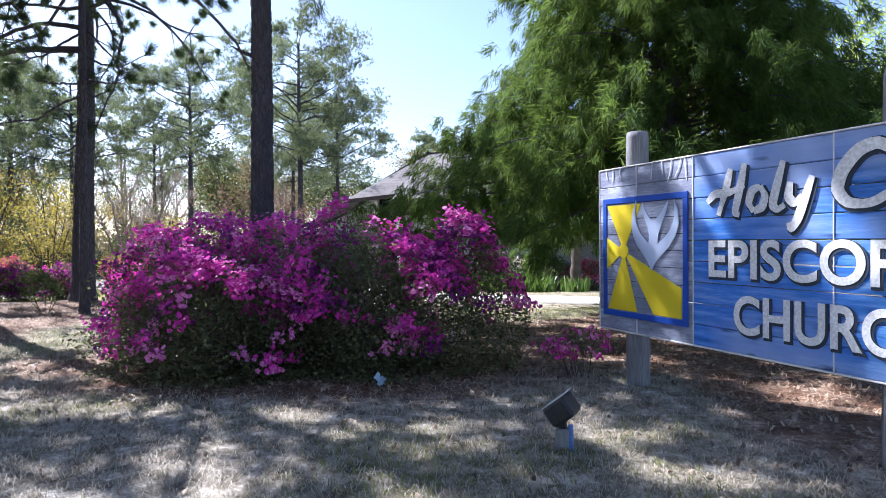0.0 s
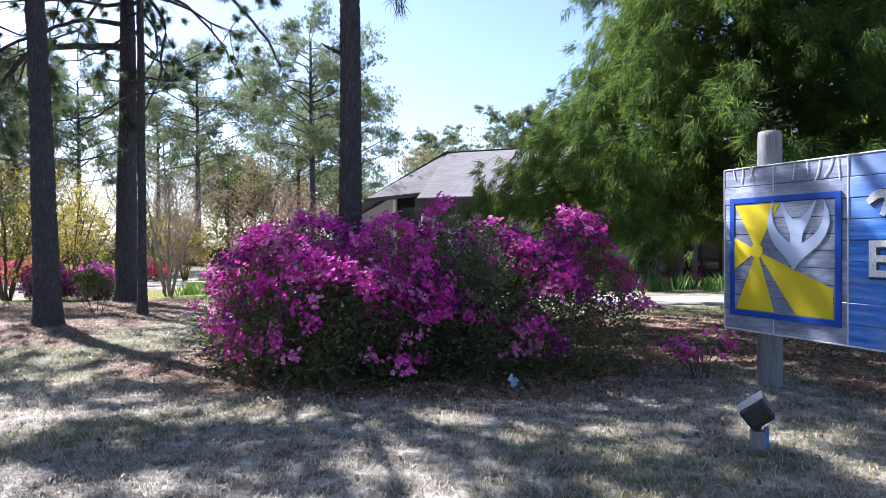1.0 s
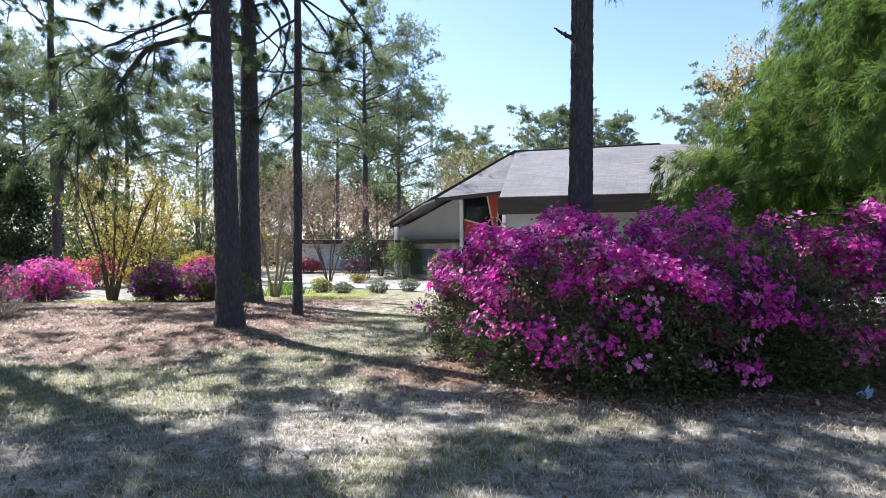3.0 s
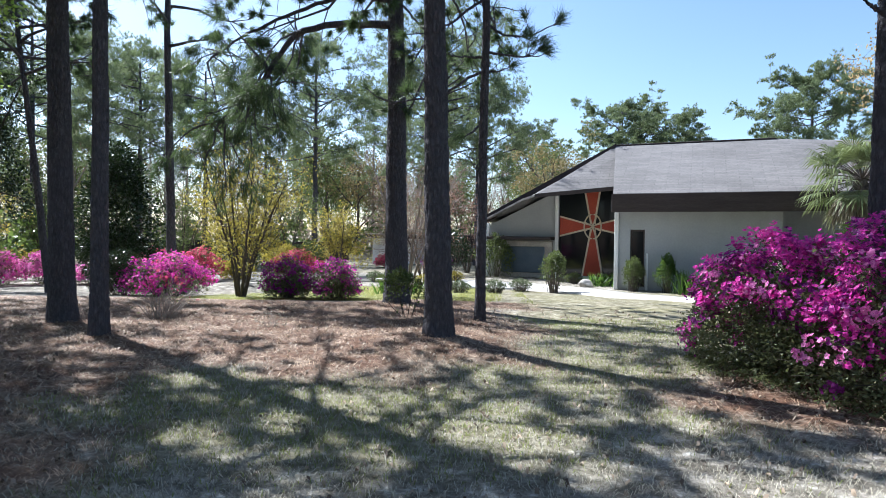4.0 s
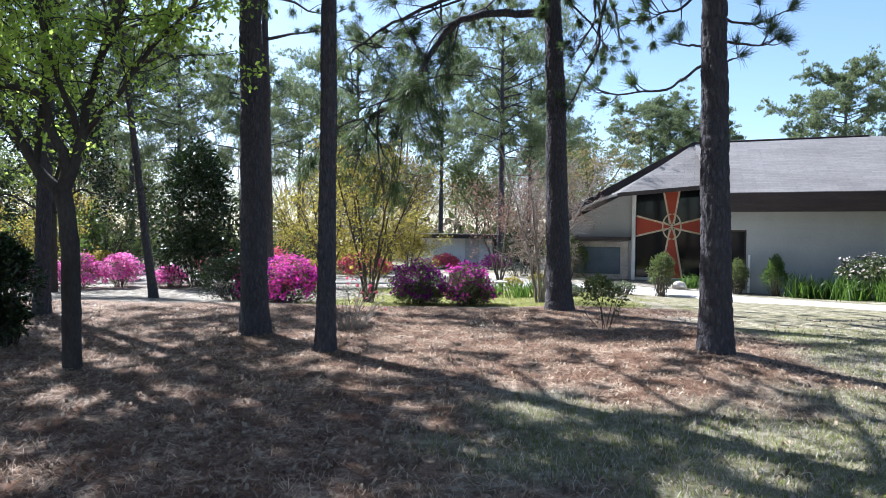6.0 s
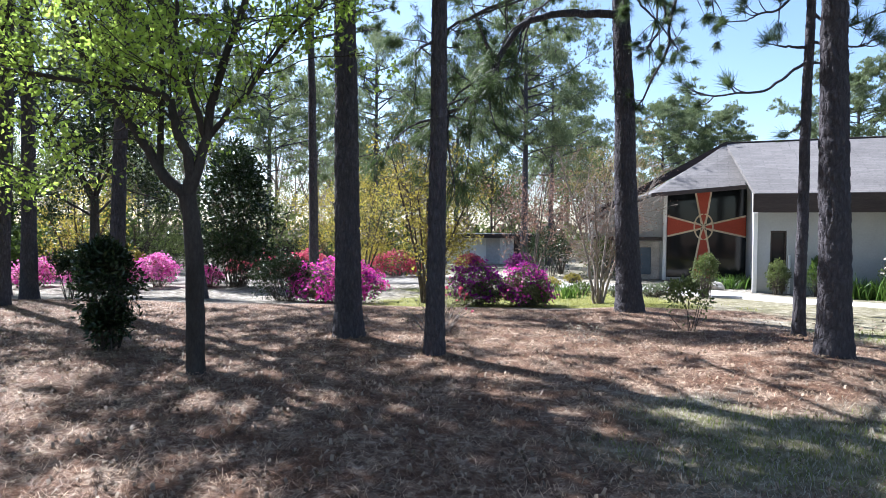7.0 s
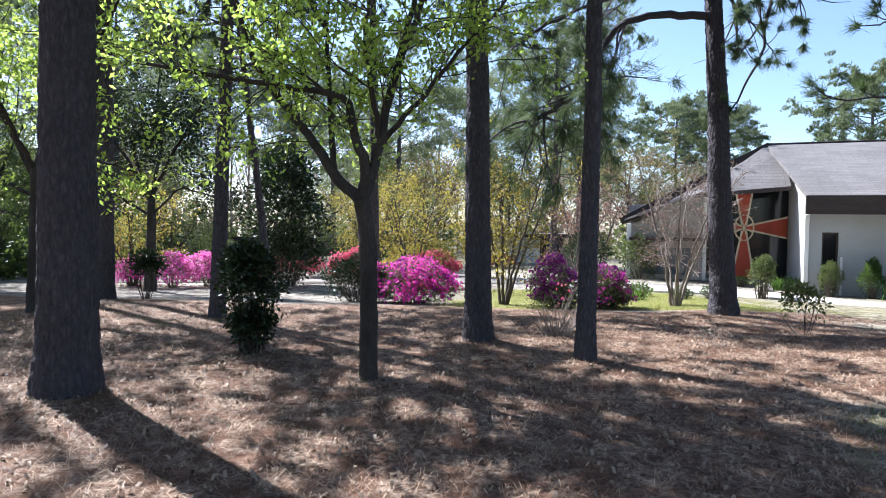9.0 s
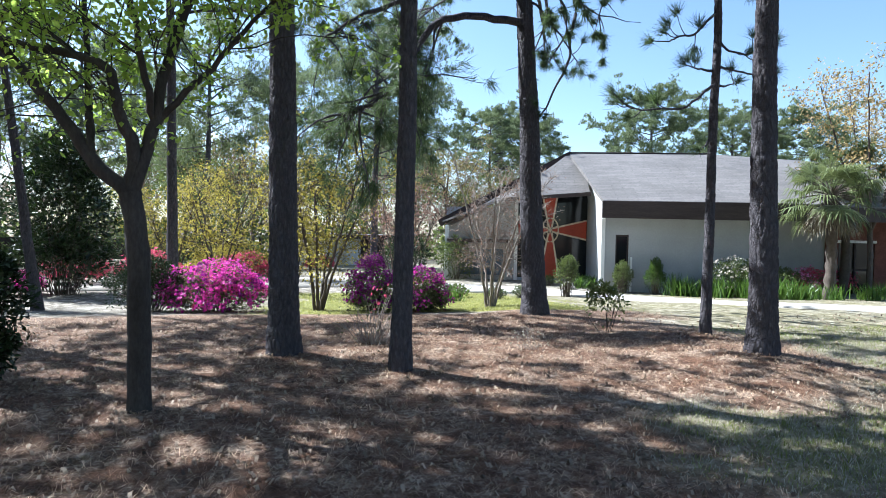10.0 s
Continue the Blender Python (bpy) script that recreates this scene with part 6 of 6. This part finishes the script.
# ---- great weeping conifer behind the sign ----
def weeping_conifer(x, y, h, rad, seed):
    rng = np.random.default_rng(seed)
    base = empty("conifer_tree", Matrix.Translation((x, y, float(gz(x, y)) - 0.04)), "broad dark green conifer with drooping feathery sprays", "conifer")
    tg = Geo()
    tube(tg, trunk_path(0, 0, h, (0.0, 0.0), rng, 24), np.linspace(0.24, 0.03, 24), 12, 0.04, rng)
    part("trunk", tg, PINE_BARK, base, smooth=True)
    bg_, cg, at, way = Geo(), Geo(), [], []
    for k in range(270):
        z = 1.55 + (h - 1.85) * (k / 270) ** 1.1
        a = k * 2.399 + rng.uniform(-0.3, 0.3)
        f = (1 - z / (h + 0.4)) ** 0.72 * (0.72 + 0.28 * min(1, z / 2.2)) * (1 + 0.32 * math.exp(-((z - 2.3) / 1.3) ** 2))
        ln = rad * f * rng.uniform(0.8, 1.12) * 1.12
        d = np.array([math.cos(a), math.sin(a), 0])
        p = [np.array([0, 0, z]) + d * ln * q + np.array([0, 0, 0.55 * math.sin(q * 2.2) - 0.55 * q * q]) for q in np.linspace(0, 1, 7)]
        p = np.array(p) + rng.normal(0, 0.04, (7, 3))
        tube(bg_, p, np.linspace(0.022 * f + 0.008, 0.006, 7), 4, cap=False)
        m = int(10 + 34 * f)
        q = rng.uniform(0.08, 1.03, m) ** 0.6
        c = np.stack([np.interp(q, np.linspace(0, 1, 7), p[:, i]) for i in range(3)], -1)
        c += rng.normal(0, 0.19, c.shape)
        at.append(c)
        w = np.tile(d * 0.7, (m, 1)) + rng.normal(0, 0.45, (m, 3)) + [0, 0, -0.35]
        way.append(w)
    tagged(part("branchwork", bg_, PINE_BARK, base), kind="stuff")
    at, way = np.concatenate(at), np.concatenate(way)
    out = unit(at * [1, 1, 0])
    for k in range(2):
        hang = at + out * 0.06 * k + np.array([0, 0, -0.12]) * k + rng.normal(0, 0.03, at.shape)
        needles(cg, hang, way * 0.7 + [0, 0, -0.25], 34, 0.2, 0.014, rng, 0.72, 0.3, 0.04)
    tagged(part("crown", cg, CONIFER, base), kind="stuff")


weeping_conifer(4.3, 11.2, 11.8, 3.75, 401)

# ---- unseen pines added behind the camera, whose crowns block sky light ----
for x, y, sd in ((-10, -9, 501), (3, -10, 502), (-22, -8, 503), (12, -4, 504)):
    pine("pine_tree", x, y, 17, 0.2, "unseen pine added behind the camera to block sky light", sd, 7.5, (0, 0), 14, 3.2, 14, 0.3, 0.02)


# more unseen sky blockers; these copies keep the far pines' label
for x, y, s, src in ((-30, -4, 0.95, far_a), (-26, -11, 1.1, far_b), (-17, -5, 1.0, far_a), (-14, -12, 1.15, far_a), (-5, -6, 1.0, far_b), (-2, -13, 1.1, far_a), (7, -7, 1.0, far_b), (-21, -14, 1.2, far_a), (-9, -15, 1.2, far_b), (-36, 2, 1.0, far_a), (-34, -12, 1.2, far_a)):
    copy_thing(src, Matrix.Translation((x, y, 0)) @ Matrix.Rotation(x * 1.7, 4, "Z") @ Matrix.Scale(s, 4))


# unseen pines beside the path, added to cut the sky fill; copied label
for x, y, s in ((-9, -3.4, 0.95), (-13.5, -3.6, 1.0), (-18, -2.4, 0.95), (-20.8, 2.6, 0.95), (-23.5, -2.0, 1.05), (-5, -4.2, 0.95), (-27.5, 3.5, 1.0), (0.5, -5.5, 1.0)):
    copy_thing(dense, Matrix.Translation((x, y, -0.04)) @ Matrix.Rotation(x * 2.3, 4, "Z") @ Matrix.Scale(s, 4))


# ---- litter and blades on the ground ----
def scatter(name, n, x0, x1, y0, y1, weight, material, label, category, length, width, flat_, seed):
    rng = np.random.default_rng(seed)
    x = rng.uniform(x0, x1, n * 3)
    y = y0 + (y1 - y0) * rng.uniform(0, 1, n * 3) ** 1.5
    keep = rng.uniform(0, 1, n * 3) < weight(x, y)
    x, y = x[keep][:n], y[keep][:n]
    m = len(x)
    a = rng.uniform(0, 2 * math.pi, m)
    up = rng.uniform(*flat_, m)
    d = unit(np.column_stack([np.cos(a), np.sin(a), up]))
    ln = length * rng.uniform(0.5, 1.2, m)
    at = np.column_stack([x, y, gz(x, y) + 0.003])
    side = np.column_stack([-np.sin(a), np.cos(a), rng.normal(0, 0.25, m)]) * width * 0.5
    mid = at + d * ln[:, None] * 0.55 + np.column_stack([np.zeros((m, 2)), 0.015 + 0.02 * rng.uniform(0, 1, m)])
    tip = at + d * ln[:, None] + np.column_stack([rng.normal(0, 0.01, (m, 2)), np.zeros(m)])
    v = np.stack([at - side, at + side, mid + side * 0.8, mid - side * 0.8, tip], 1)
    g = Geo()
    g.add(v.reshape(-1, 3), np.arange(m)[:, None] * 5 + [0, 1, 2, 3])
    g.f.append(np.arange(m)[:, None] * 5 + [3, 2, 4])
    return tagged(part(name, g, material), label, category, kind="stuff")


scatter("pine_straw", 110000, -24, -5.5, 4.0, 17, straw_cover, STRAW, "loose rust-brown fallen pine straw", "pine straw", 0.12, 0.005, (0.0, 0.2), 601)
scatter("mulch_straw", 14000, -6, 9, 5.5, 12, straw_cover, STRAW, "loose brown pine straw under the shrubs", "pine straw", 0.15, 0.007, (0.0, 0.16), 602)
scatter("dry_grass", 80000, -14, 7, 2.8, 13, lambda x, y: np.clip(1 - straw_cover(x, y), 0, 1) * 0.9, DRY_GRASS, "short dry straw-coloured lawn grass", "grass", 0.06, 0.006, (0.0, 0.45), 603)
scatter("grass", 60000, -14, 7, 2.8, 14, lambda x, y: np.clip(green_cover(x, y) * 1.1 - straw_cover(x, y), 0, 1), GRASS, "thin green lawn grass in patches", "grass", 0.055, 0.006, (0.1, 0.9), 604)
scatter("lawn_grass", 42000, -18, -6, 15.5, 27, lambda x, y: np.clip((green_cover(x, y) - 0.6) * 2.5 - straw_cover(x, y), 0, 1), LAWN_GRASS, "sunlit yellow-green lawn grass", "grass", 0.06, 0.011, (0.3, 1.4), 605)
scatter("fallen_leaves", 15000, -24, 7, 3.0, 16, lambda x, y: 0.4 + 0.6 * straw_cover(x, y), leaf_mat("dry_leaves", (0.05, 0.03, 0.02), (0.36, 0.28, 0.2), (0.3, 0.22, 0.15), 0.2, 0.6), "dry tan leaves scattered on the ground", "fallen leaves", 0.055, 0.03, (0.0, 0.5), 606)
